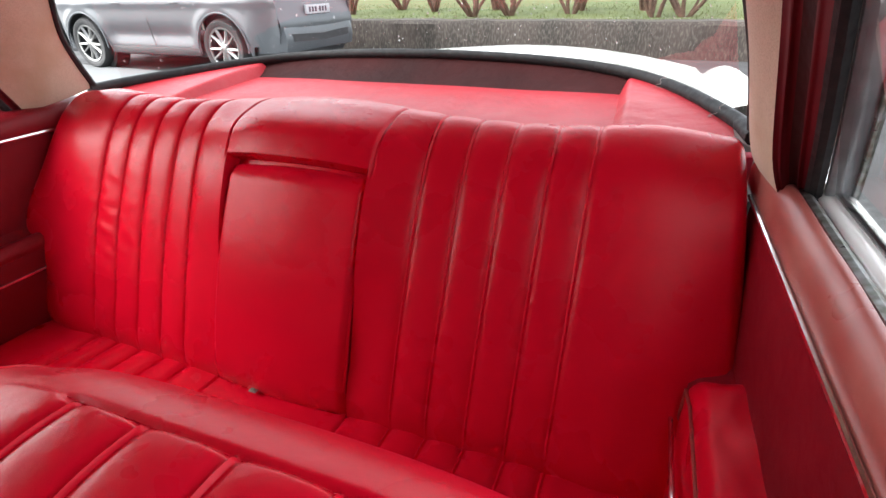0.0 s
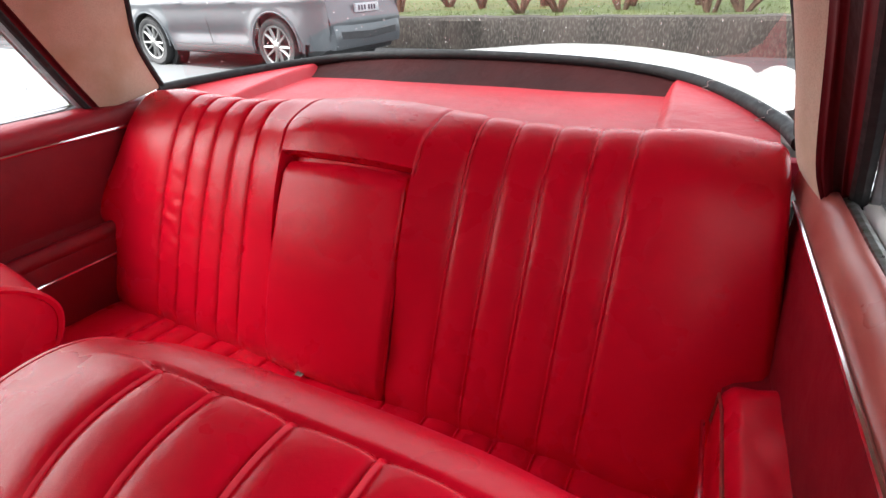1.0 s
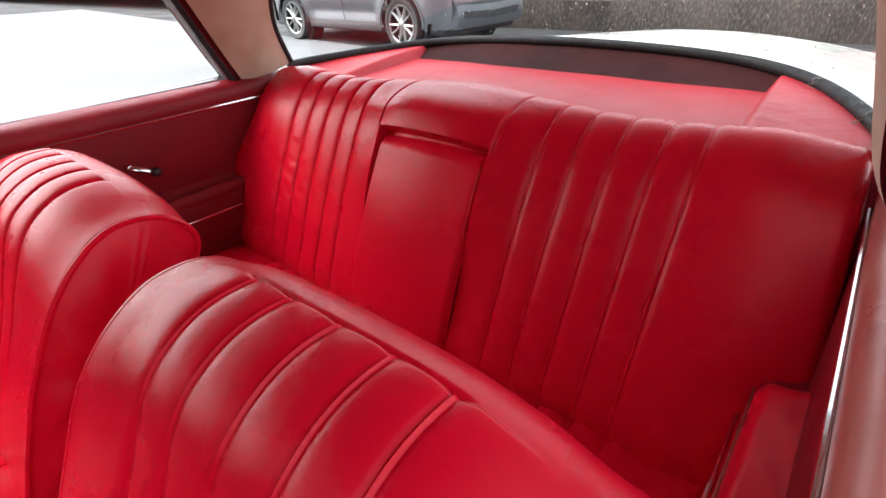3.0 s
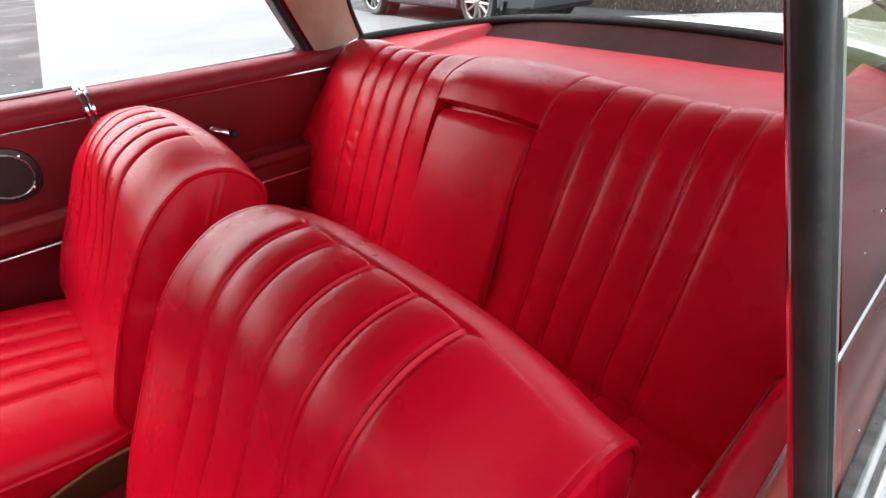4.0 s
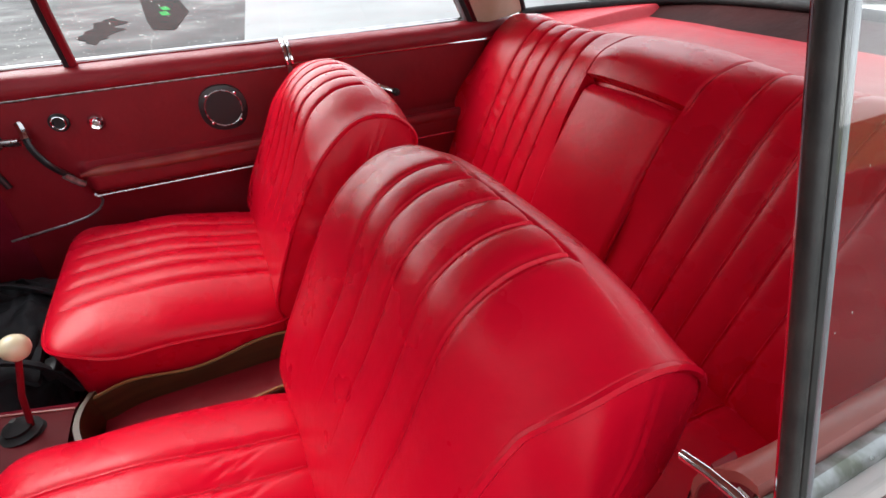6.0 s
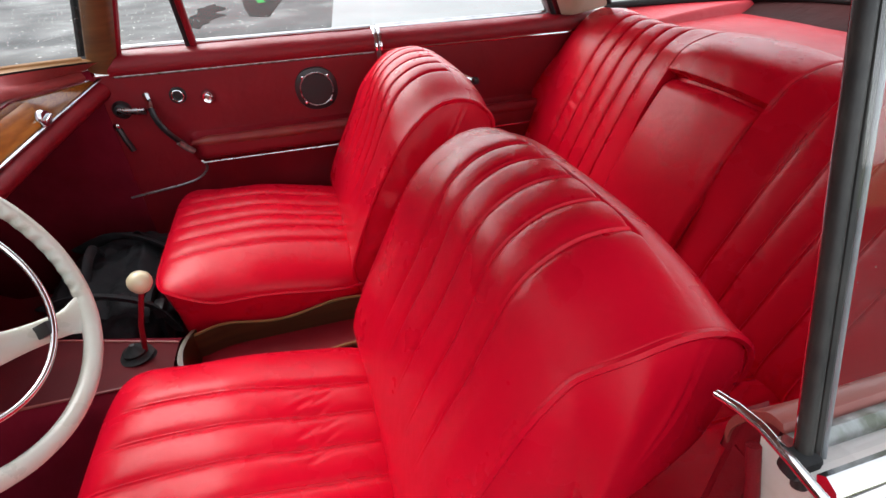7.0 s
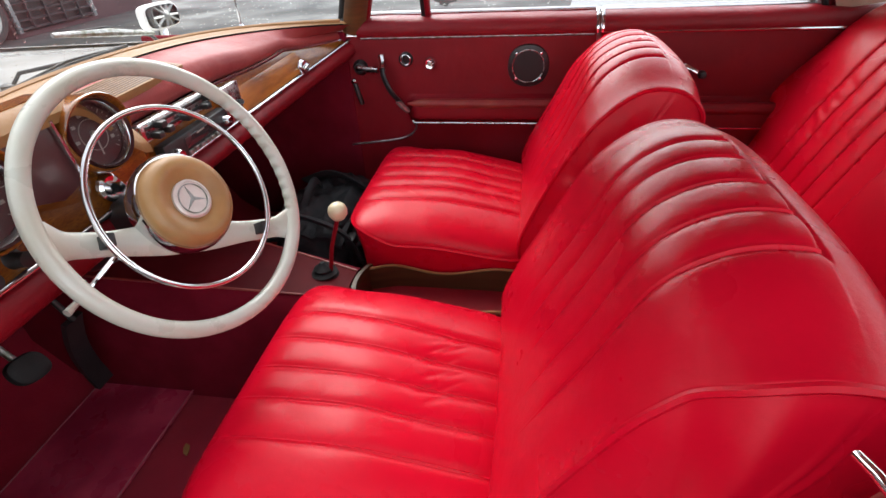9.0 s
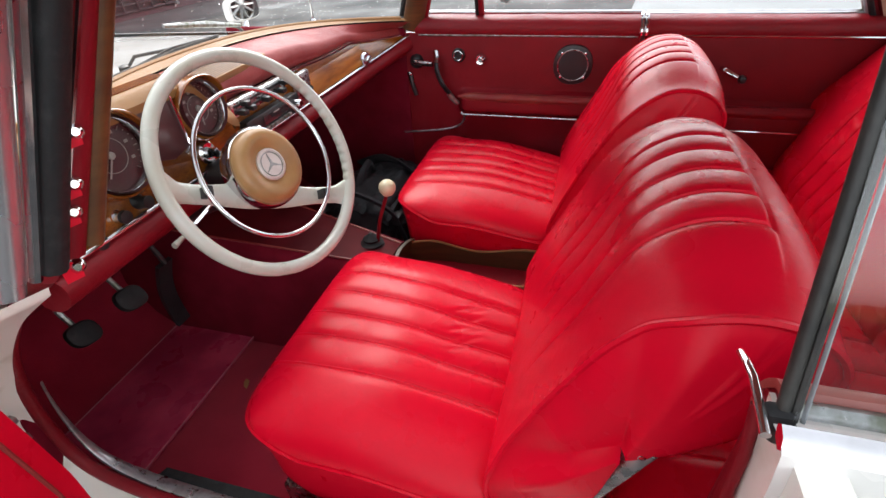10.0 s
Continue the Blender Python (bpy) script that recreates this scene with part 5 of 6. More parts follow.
for k, (s, geo) in enumerate(((-1, side_pane(-1, -1.04, -0.545, -1.03, -0.53)), (-1, side_pane(-1, -1.24, -1.05, -1.06, -1.04)), (-1, side_pane(-1, -0.54, 0.01, -0.53, -0.14)), (1, side_pane(1, -0.535, 0.01, -0.53, -0.14)))):
    w = thing("window_%d" % (k + 1), "clear side window with rain drops", "window", kind="structure")
    pane = part("pane", geo, GLASS_DUSTY if k == 3 else GLASS, w)
    pane.visible_shadow = False
    if k == 1:
        part("vent_frame", tube([(-0.735, -1.043, 0.94), (-0.690, -1.043, 1.08), (-0.62, -1.03, 1.30)], 0.010, 8), RED_OLD, w)
        part("vent_seal", tube([(-0.735, -1.057, 0.94), (-0.690, -1.057, 1.08), (-0.62, -1.045, 1.30)], 0.007, 8), RUBBER, w)
    if k == 3:
        def post(dx, dy):
            return [(0.730 + dx - 0.312 * (z - 0.95), -0.538 + dy + 0.02 * (z - 0.95), z) for z in (0.93, 1.1, 1.25, 1.36)]
        part("front_seal", tube(post(0.0012, 0.0), 0.0048, 14), POST_RUBBER, w, "charcoal rubber edge of the quarter window")
        part("seal_lip", tube(post(0.0030, 0.0065), 0.0032, 8), POST_RUBBER, w)
        part("chrome_edge", tube(post(-0.0042, -0.0005), 0.0011, 8), CHROME, w)
        part("red_edge", tube(post(-0.0050, 0.002), 0.0012, 8), RED_OLD, w)
        part("metal_frame", tube(post(0.0042, 0.0120), 0.0016, 8, flat=0.6), FRAME_GREY, w, "scuffed metal frame of the quarter window")

# windscreen pillars
for s in (-1, 1):
    pil = thing("pillar_trim_%d" % (1 if s < 0 else 2), "windscreen pillar with tan inner trim", "pillar", kind="structure")
    def run(x0, x1, dy=0.0, s=s):
        """A line up the pillar: its x at the foot and a quarter metre higher."""
        k = (x1 - x0) / 0.25
        return [(s * (x0 + k * (z - 0.94)), -1.217 + dy + 0.34 * (z - 0.94) + 0.1 * max(0, z - 1.2), z) for z in (0.92 if s < 0 else 0.948, 1.0, 1.1, 1.2, 1.34)]
    part("outer_pillar", tube(run(0.745, 0.668, -0.05), 0.028, 10), WHITE, pil)
    if s < 0:
        part("inner_trim", tube(run(0.705, 0.645, -0.050), 0.030, 12, flat=1.3), WOOD_DULL, pil, "tan wood-grained trim")
        part("seal", tube(run(0.715, 0.655, -0.020), 0.013, 8), RED_OLD, pil)
        part("glass_seal", tube(run(0.735, 0.665, -0.105), 0.010, 8), RUBBER, pil)
        part("pillar_screw", lathe([(0.009, 0), (0.008, 0.005), (0.002, 0.007)], 14, frame_axes((-0.695, -1.236, 0.915), (1, 0.4, 0.3))), CHROME, pil)
    else:
        part("inner_trim", tube(run(0.652, 0.588), 0.011, 12, flat=1.2), WOOD_DULL, pil, "tan wood-grained trim")
        rebate = part("red_rebate", tube(run(0.675, 0.604, -0.006), 0.0155, 10), RED_OLD, pil, "red painted door rebate with clips")
        part("chrome_bead", tube(run(0.692, 0.613, 0.004), 0.0035, 8), CHROME, pil)
        part("rubber_seal", tube(run(0.704, 0.640), 0.0165, 12), RUBBER, pil)
        part("chrome_bead", tube(run(0.724, 0.668, 0.004), 0.0065, 8), CHROME, pil)
        part("metal_frame", tube(run(0.748, 0.694, -0.006), 0.0175, 10), GREY_METAL, pil, "dull aluminium frame")
        for x, y, z in ((0.641, -1.171, 1.08), (0.654, -1.188, 1.029), (0.661, -1.199, 0.999), (0.672, -1.221, 0.933)):
            clip = part("clip", lathe([(0.009, 0), (0.008, 0.006), (0.004, 0.010), (0.001, 0.010)], 12, frame_axes((x + 0.004, y + 0.006, z), (0.5, 0.8, 0.2))), CHROME, rebate)
            part("tab", moved(plate([(-0.009, -0.011), (0.009, -0.009), (0.010, 0.008), (0.0, 0.013), (-0.009, 0.008)], 0.003), frame_axes((x + 0.012, y + 0.006, z - 0.003), (0.5, 0.8, 0.1))), RED, clip)


# ---- dashboard ----
def dash_y(x):
    return -1.400 + (0.11 * (abs(x) / 0.70) ** 4 if x < 0 else 0.050 * step(0.10, 0.28, x) + 0.045 * (x / 0.70) ** 4)


def dash_z(x):
    """The height of the chrome strip under the walnut."""
    return 0.830 + 0.6 * (dash_y(x) + 1.400)


def wood_h(x):
    return (0.080 + 0.016 * step(-0.40, -0.05, x)) * min(1.0, max(0.02, (x + 0.70) / 0.24)) ** 0.8


dash = thing("dashboard", "red padded dashboard with walnut facing and chrome trims", "dashboard")
span = np.linspace(-0.70, 0.66, 60)
part("lower_roll", tube([(x, dash_y(x) - 0.004, dash_z(x) - 0.026) for x in span], 0.024, 14), RED_OLD, dash)
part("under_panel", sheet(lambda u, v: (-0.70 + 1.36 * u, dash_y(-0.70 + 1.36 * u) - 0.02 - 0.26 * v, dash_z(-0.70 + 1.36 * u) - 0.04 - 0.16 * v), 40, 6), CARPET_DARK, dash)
part("facing", sheet(lambda u, v: (-0.70 + 1.36 * u, dash_y(-0.70 + 1.36 * u) - 0.022 * v, dash_z(-0.70 + 1.36 * u) + wood_h(-0.70 + 1.36 * u) * v), 70, 8), WOOD, dash, "varnished walnut facing")
part("lower_chrome", tube([(x, dash_y(x) + 0.006, dash_z(x) + 0.003) for x in span], 0.0048, 10), CHROME, dash)
part("upper_chrome", tube([(x, dash_y(x) - 0.016, dash_z(x) + wood_h(x) - 0.002) for x in np.linspace(-0.70, 0.20, 40)], 0.0035, 6), CHROME, dash)


def dash_top(u, v):
    x = -0.70 + 1.36 * u
    y0, z0 = dash_y(x) - 0.016, dash_z(x) + wood_h(x)
    end = screen_base(x) + 0.06
    if v < 0.4:
        a = v / 0.4 * math.pi * 0.80
        r = 0.030 * (0.40 + 0.60 * step(-0.60, -0.10, x))
        return (x, y0 - r * 0.6 + r * math.sin(a) * 0.9 - 0.030 * v, z0 + r * (1 - math.cos(a)))
    k = (v - 0.4) / 0.6
    a = math.pi * 0.80
    y1, z1 = y0 - 0.018 + 0.027 * math.sin(a) - 0.012, z0 + 0.030 * (0.40 + 0.60 * step(-0.60, -0.10, x)) * (1 - math.cos(a))
    z_end = 0.984 - 0.045 * (abs(x) / 0.70) ** 2.4
    return (x, y1 + (end - y1) * k, z1 + (z_end - z1) * k + 0.006 * math.sin(math.pi * k) * (1 - (x / 0.70) ** 2))


part("padded_top", sheet(dash_top, 70, 30), DASH_RED, dash, "faded red padded top")


def ledge_z(x):
    """The height of the dashboard's top along the windscreen."""
    return 0.984 - 0.045 * (abs(x) / 0.70) ** 2.4


def tan_strip(u, v):
    x = -0.672 + 1.312 * u
    return (x, screen_base(x) + 0.004 + (0.044 + 0.012 * step(-0.66, -0.40, x)) * v, ledge_z(x) + 0.004 + 0.008 * math.sin(math.pi * min(1.0, v * 1.1)))


part("screen_strip", sheet(tan_strip, 80, 10), TAN, dash, "tan leather strip")
part("strip_bead", tube([(x, screen_base(x) + 0.026, ledge_z(x) + 0.010) for x in np.linspace(-0.668, 0.60, 70)], 0.0075, 8), TAN, dash)
gm = pose(0.060, -1.450, 0.985, -9, 0, 4)
vent = part("demister_grille", moved(block(-0.125, 0.125, -0.036, 0.034, -0.012, 0.003, 0.002), gm), TAN, dash, "tan slotted demister grille")
for i in range(10):
    part("slot", moved(block(-0.118, 0.118, -0.031 + i * 0.0064, -0.0278 + i * 0.0064, 0.0018, 0.0042, 0.0008, 1), gm), WOOD_DULL, vent)

# instrument cluster before the driver
part("binnacle", slab(lambda u, v: (0.19 + 0.45 * u, -1.352 - 0.014 * v, 0.852 + (0.185 - 0.10 * step(0.25, 0.0, u)) * v), 24, 10, (0, -0.03, 0)), WOOD, dash, "walnut instrument panel")
part("binnacle_hood", slab(lambda u, v: (0.19 + 0.45 * u, -1.343 - 0.21 * v, 1.034 - 0.10 * step(0.25, 0.0, u) * (1 - v) - 0.016 * (1 - min(1.0, v / 0.14)) ** 2 + 0.008 * math.sin(math.pi * min(1, v * 3)) - 0.040 * v), 30, 40, (0, 0, -0.012)), TAN, dash, "tan leather hood")


def gauge(x, z, r, label, angle, hood):
    m = frame_axes((x, -1.345, z), (0.06, 1, 0.20))

    def cowl(u, v):
        """A walnut sleeve that reaches further out over the top of the dial."""
        a = 2 * math.pi * u
        reach = 0.013 + 0.021 * max(0.0, math.sin(a + 0.25)) ** 0.8
        line = ((1.44, -0.050), (1.33, -0.022), (1.245, 0.45 * reach), (1.215, reach - 0.002), (1.185, reach), (1.135, reach - 0.001), (1.105, reach - 0.006), (1.085, 0.3 * reach), (1.075, -0.03))
        k = v * (len(line) - 1)
        i = min(int(k), len(line) - 2)
        q = [line[i][j] + (line[i + 1][j] - line[i][j]) * (k - i) for j in (0, 1)]
        return (r * q[0] * math.cos(a), r * q[0] * math.sin(a), q[1])

    g = part("gauge", moved(sheet(cowl, 64, 25, wrap_u=True), m), hood, dash, label)
    part("inner_sleeve", lathe([(r * 1.09, -0.02), (r * 1.085, 0.019), (r * 1.06, 0.010), (r * 1.04, -0.02)], 48, m), DIAL, g)
    part("bezel", lathe([(r * 1.06, 0.004), (r * 1.075, 0.011), (r * 1.04, 0.0135), (r * 0.99, 0.010), (r * 0.97, 0.002), (r * 1.0, 0.0)], 48, m), CHROME, g)
    part("dial", lathe([(r * 0.98, -0.006), (r * 0.98, -0.001), (0.001, -0.0008)], 48, m), DIAL, g)
    part("ring", lathe([(r * 0.50, -0.001), (r * 0.50, 0.0002), (r * 0.482, 0.0002), (r * 0.482, -0.001)], 48, m), DIAL_MARK, g)
    marks = []
    for k in range(25):
        a = 225 - 270 * k / 24
        l0 = 0.78 if k % 4 == 0 else 0.86
        marks.append(moved(block(r * l0, r * 0.90, -0.0005, 0.0005, -0.001, 0.0003, 0), m @ pose(0, 0, 0, 0, 0, a)))
    for k in range(1, 7):
        a = radians(225 - 270 * k / 6.5)
        marks.append(moved(block(-0.0030, 0.0030, -0.0022, 0.0022, -0.001, 0.0003, 0), m @ pose(r * 0.66 * math.cos(a), r * 0.66 * math.sin(a), 0)))
    part("scale", join(*marks), DIAL_MARK, g)
    part("needle", moved(join(block(-0.004, r * 0.66, -0.0010, 0.0010, 0.001, 0.0025, 0), lathe([(0.006, 0.0), (0.005, 0.003), (0.001, 0.004)], 16)), m @ pose(0, 0, 0, 0, 0, angle)), DIAL_MARK, g)
    lens = part("lens", lathe([(r * 0.97, 0.0045), (r * 0.97, 0.005), (0.001, 0.006)], 48, m), LENS, g)
    lens.visible_shadow = False


gauge(0.478, 0.968, 0.0520, "large round speedometer in a walnut cowl", 235, WOOD)
gauge(0.282, 0.972, 0.0440, "round gauge in a walnut cowl", 262, WOOD)
strip = part("thermometer_panel", moved(plate([(-0.040, 0.040), (0.036, 0.038), (0.036, -0.05), (0.0, -0.058), (-0.040, -0.045)], 0.004, 0.001), frame_axes((0.375, -1.347, 0.975), (0, 1, 0.1))), DIAL, dash, "dark centre instrument panel")
part("panel_chrome", tube([(0.338, -1.344, 1.012), (0.338, -1.336, 0.927), (0.352, -1.335, 0.918)], 0.0035, 6), CHROME, strip)
for x, z, mat in ((0.514, 0.885, CHROME), (0.565, 0.872, CHROME), (0.469, 0.886, BLACK)):
    m = frame_axes((x, -1.352, z), (0, 1, 0.1))
    k = part("switch", lathe([(0.014, 0), (0.014, 0.006), (0.010, 0.010), (0.009, 0.022), (0.002, 0.024)], 20, m), mat, dash)
    part("switch_cap", lathe([(0.010, 0.023), (0.010, 0.030), (0.002, 0.031)], 16, m), BLACK, k)
m = frame_axes((0.295, -1.350, 0.894), (0, 1, 0.1))
ign = part("ignition_lock", lathe([(0.021, 0), (0.021, 0.006), (0.017, 0.010), (0.010, 0.009), (0.009, 0.014), (0.002, 0.014)], 28, m), CHROME, dash)
part("key", moved(block(-0.0015, 0.0015, -0.012, 0.012, 0.012, 0.034, 0.001), m @ pose(0, 0, 0, 0, 0, 30)), CHROME, ign)

# heater levers and radio in the middle
heater = part("heater_panel", block(-0.065, 0.150, -1.402, -1.388, 0.900, 0.934, 0.005), ALLOY, dash, "chrome heater control with black sliders")
for z in (0.910, 0.924):
    part("slide_way", block(-0.055, 0.140, -1.389, -1.386, z - 0.003, z + 0.003, 0.001), BLACK, heater)
for x, z in ((-0.045, 0.924), (-0.03, 0.910), (0.035, 0.910), (0.110, 0.924), (0.125, 0.910), (0.095, 0.910)):
    part("slider", block(x - 0.008, x + 0.008, -1.388, -1.368, z - 0.006, z + 0.006, 0.003), BLACK, heater)
radio = part("radio", block(-0.100, 0.120, -1.404, -1.382, 0.838, 0.884, 0.004), BLACK, dash, "black car radio")
part("radio_display", block(-0.045, 0.060, -1.383, -1.380, 0.856, 0.876, 0.001), DARK_GLASS, radio)
part("display_bar", block(-0.005, 0.020, -1.380, -1.3790, 0.872, 0.8745, 0), DIAL_MARK, radio)
for x in (-0.080, 0.098):
    part("radio_knob", lathe([(0.012, 0), (0.011, 0.014), (0.009, 0.017), (0.001, 0.017)], 20, frame_axes((x, -1.382, 0.860), (0, 1, 0))), CHROME, radio)
for i in range(6):
    part("radio_button", block(-0.050 + i * 0.019, -0.036 + i * 0.019, -1.383, -1.377, 0.842, 0.851, 0.001), STEEL_OLD, radio)
ash = part("ashtray_front", block(-0.185, -0.115, -1.402, -1.390, 0.838, 0.918, 0.003), ALLOY, dash)
part("ashtray_knob", tube([(-0.150, -1.390, 0.878), (-0.150, -1.370, 0.880), (-0.135, -1.362, 0.885)], 0.006, 8), BLACK, ash)
glove = part("glove_box_lid", sheet(lambda u, v: (-0.50 + 0.30 * u, dash_y(-0.50 + 0.30 * u) + 0.003 - 0.0165 * v, dash_z(-0.50 + 0.30 * u) + 0.010 + 0.052 * v), 30, 5), WOOD_LIGHT, dash, "walnut glove box lid")
m = frame_axes((-0.497, dash_y(-0.497) + 0.001, dash_z(-0.497) + 0.020), (0.25, 1, 0.1))
gk = part("glove_box_lock", lathe([(0.020, 0), (0.020, 0.006), (0.016, 0.012), (0.002, 0.013)], 24, m), CHROME, glove)
part("lock_bar", moved(block(-0.014, 0.014, -0.003, 0.003, 0.012, 0.020, 0.001), m @ pose(0, 0, 0, 0, 0, 20)), CHROME, gk)

# ---- steering wheel ----
steer = thing("steering_wheel", "ivory steering wheel with ochre hub pad and chrome horn ring", "steering wheel")
wm = frame_axes((0.315, -1.210, 0.894), (0.18, 0.866, 0.43))
R = 0.187


def rim_bar():
    verts, faces, n, m = [], [], 12, 480
    for i in range(m):
        a = 2 * math.pi * i / m
        grip = 0.0019 * (0.5 + 0.5 * math.cos(a * 60)) * step(0.80, 0.86, math.cos(a + 0.05))
        for k in range(n):
            t = 2 * math.pi * k / n
            inner = max(0.0, -math.cos(t))
            rr = 0.0117 - grip * inner * 2
            verts.append(((R + rr * math.cos(t)) * math.cos(a), (R + rr * math.cos(t)) * math.sin(a), 0.0115 * math.sin(t)))
    for i in range(m):
        for k in range(n):
            faces.append((i * n + k, i * n + (k + 1) % n, (i + 1) % m * n + (k + 1) % n, (i + 1) % m * n + k))
    return verts, faces


part("rim", moved(rim_bar(), wm), CREAM, steer)
# one bar below the hub carries the wheel; its halves are the spokes
bar_a, bar_b = Vector((-0.180, 0.034, 0)), Vector((0.137, -0.129, 0))
along = (bar_b - bar_a).normalized()
across = Vector((-along.y, along.x, 0))


def bar_at(k):
    """A point on the bar: 0 and 1 at the rim, deepest under the hub."""
    return bar_a.lerp(bar_b, k) + Vector((0, 0, -0.030 * (1 - (2 * k - 1) ** 4)))


for k0, k1, kc in ((0.0, 0.5, 0.185), (1.0, 0.5, 0.83)):
    def arm(u, v, k0=k0, k1=k1):
        half = 0.0165 + 0.013 * step(0.22, 0.0, u) ** 2 + 0.007 * step(0.35, 0.9, u)
        return tuple(bar_at(k0 + (k1 - k0) * u) + across * (half * math.cos(2 * math.pi * v)) + Vector((0, 0, 0.008 * math.sin(2 * math.pi * v))))
    part("spoke", moved(sheet(arm, 30, 16, wrap_v=True), wm), CREAM, steer)
    part("ring_clip", moved(block(-0.006, 0.006, -0.009, 0.009, -0.022, 0.004, 0.002), wm @ Matrix.Translation(bar_a.lerp(bar_b, kc)) @ pose(0, 0, 0, 0, 0, -27)), BLACK, steer)
part("horn_ring", moved(tube([(0.004 + 0.130 * math.cos(t), -0.002 + 0.130 * math.sin(t), 0.002) for t in np.linspace(0, 2 * math.pi, 90, endpoint=False)], 0.0042, 10, closed=True), wm), CHROME, steer)
hm = wm @ Matrix.Translation((-0.001, -0.006, 0.016)) @ Matrix.Scale(1.06, 4)
hub = part("hub_pad", moved(lathe([(0.060, -0.022), (0.0625, -0.020), (0.0628, -0.016), (0.0615, -0.009), (0.0585, -0.0035), (0.054, 0.0005), (0.049, 0.002), (0.044, 0.0015), (0.039, -0.0005), (0.034, -0.003), (0.029, -0.005), (0.026, -0.007), (0.002, -0.007)], 64), hm), HUB_TAN, steer, "ochre leather hub pad")
part("hub_rim", moved(lathe([(0.048, -0.064), (0.060, -0.055), (0.0665, -0.044), (0.0685, -0.030), (0.0680, -0.021), (0.0655, -0.0160), (0.0620, -0.0165)], 64), hm), CHROME, hub)
part("badge", moved(lathe([(0.0262, -0.010), (0.0262, -0.003), (0.023, -0.0015), (0.0225, -0.0028), (0.001, -0.0028)], 40), hm), SILVER_DISC, hub, "plain silver disc")
for k in range(3):
    part("badge_bar", moved(plate([(-0.0026, 0.0), (0.0, 0.0185), (0.0026, 0.0)], 0.0014), hm @ pose(0, 0, -0.0030, 0, 0, 120 * k)), STEEL_OLD, hub)
part("badge_ring", moved(lathe([(0.0205, -0.003), (0.0205, -0.0018), (0.0190, -0.0018), (0.0190, -0.003)], 40), hm), STEEL_OLD, hub)
part("column", moved(lathe([(0.045, -0.32), (0.042, -0.06), (0.048, -0.03), (0.002, -0.03)], 28), wm), BLACK, steer)
stalk = part("indicator_stalk", tube([wm @ Vector((-0.02, 0.004, -0.055)), wm @ Vector((-0.10, -0.018, -0.05)), wm @ Vector((-0.160, -0.036, -0.05))], 0.0035, 8), CHROME, steer)
part("stalk_grip", tube([wm @ Vector((-0.156, -0.035, -0.05)), wm @ Vector((-0.175, -0.040, -0.05)), wm @ Vector((-0.193, -0.044, -0.05))], lambda t: 0.0045 + 0.0040 * t, 8, flat=0.6), CREAM, stalk)

# ---- gear lever, tray, pedals, mat, bag ----
lever = thing("gear_lever", "thin gear lever with an ivory ball knob and rubber boot", "gear lever", (-0.017, -1.179, 0.484))
part("rod", tube([(0.0, -0.005, 0.02), (0.0, 0.012, 0.10), (-0.001, 0.042, 0.185)], 0.005, 10), RED_OLD, lever)
part("knob", lathe([(0.006, -0.021), (0.014, -0.0175), (0.0205, -0.007), (0.0215, 0.002), (0.019, 0.011), (0.012, 0.018), (0.002, 0.021)], 28, pose(-0.001, 0.043, 0.197)), KNOB_CREAM, lever)
part("boot", lathe([(0.050, -0.015), (0.048, 0.005), (0.036, 0.012), (0.040, 0.020), (0.026, 0.028), (0.028, 0.036), (0.014, 0.046), (0.006, 0.055)], 28, pose(0, -0.02, 0.012) @ Matrix.Scale(0.8, 4)), RUBBER, lever)

tray = thing("console_tray", "open tray between the seats with walnut rim and red lining", "tray", (-0.012, 0, 0))
for s in (-1, 1):
    part("side_wall", slab(lambda u, v: (s * (0.082 - 0.020 * step(0.25, 0, u) ** 2), -1.108 + 0.42 * u, 0.40 + v * (0.080 + 0.011 * math.sin(u * 9.0 + 0.8))), 30, 6, (-s * 0.010, 0, 0)), TRAY_WOOD, tray)
    part("rim", tube([(s * (0.077 - 0.020 * step(0.25, 0, u) ** 2), -1.108 + 0.42 * u, 0.481 + 0.011 * math.sin(u * 9.0 + 0.8)) for u in np.linspace(0, 1, 30)], 0.0032, 8), TAN, tray, "worn lighter rim")
part("front_wall", slab(lambda u, v: ((-1 + 2 * u) * 0.066, -1.108 - 0.018 * (1 - (-1 + 2 * u) ** 2), 0.40 + 0.098 * v), 16, 5, (0, 0.010, 0)), TRAY_WOOD, tray)
part("lining", slab(lambda u, v: ((-1 + 2 * u) * 0.072, -1.103 + 0.42 * v, 0.428), 6, 12, (0, 0, -0.01)), RED_OLD, tray)

for x, y, z in ((0.400, -1.565, 0.590), (0.490, -1.612, 0.562)):
    pd = thing("pedal", "worn black rubber pedal on a steel arm", "pedal", group="pedals")
    part("pad", moved(plate([(0.030 * math.copysign(abs(math.cos(t)) ** 0.7, math.cos(t)), 0.026 * math.copysign(abs(math.sin(t)) ** 0.8, math.sin(t)) - 0.004 * math.cos(t)) for t in np.linspace(0, 2 * math.pi, 28, endpoint=False)], 0.018, 0.006), frame_axes((x, y - 0.01, z), (0.1, 0.85, 0.5))), RUBBER, pd)
    part("arm", tube([(x, y - 0.008, z), (x - 0.002, y - 0.045, z + 0.05), (x - 0.004, y - 0.07, z + 0.20)], 0.006, 8), STEEL_OLD, pd)
gas = thing("pedal", "long black accelerator pedal hinged at the floor", "pedal", group="pedals")
part("pad", slab(lambda u, v: (0.284 - 0.022 * u + 0.042 * (v - 0.5), -1.575 - 0.05 * u - 0.02 * math.sin(math.pi * u), 0.60 - 0.21 * u), 14, 5, (0, -0.010, 0.004)), BLACK, gas)
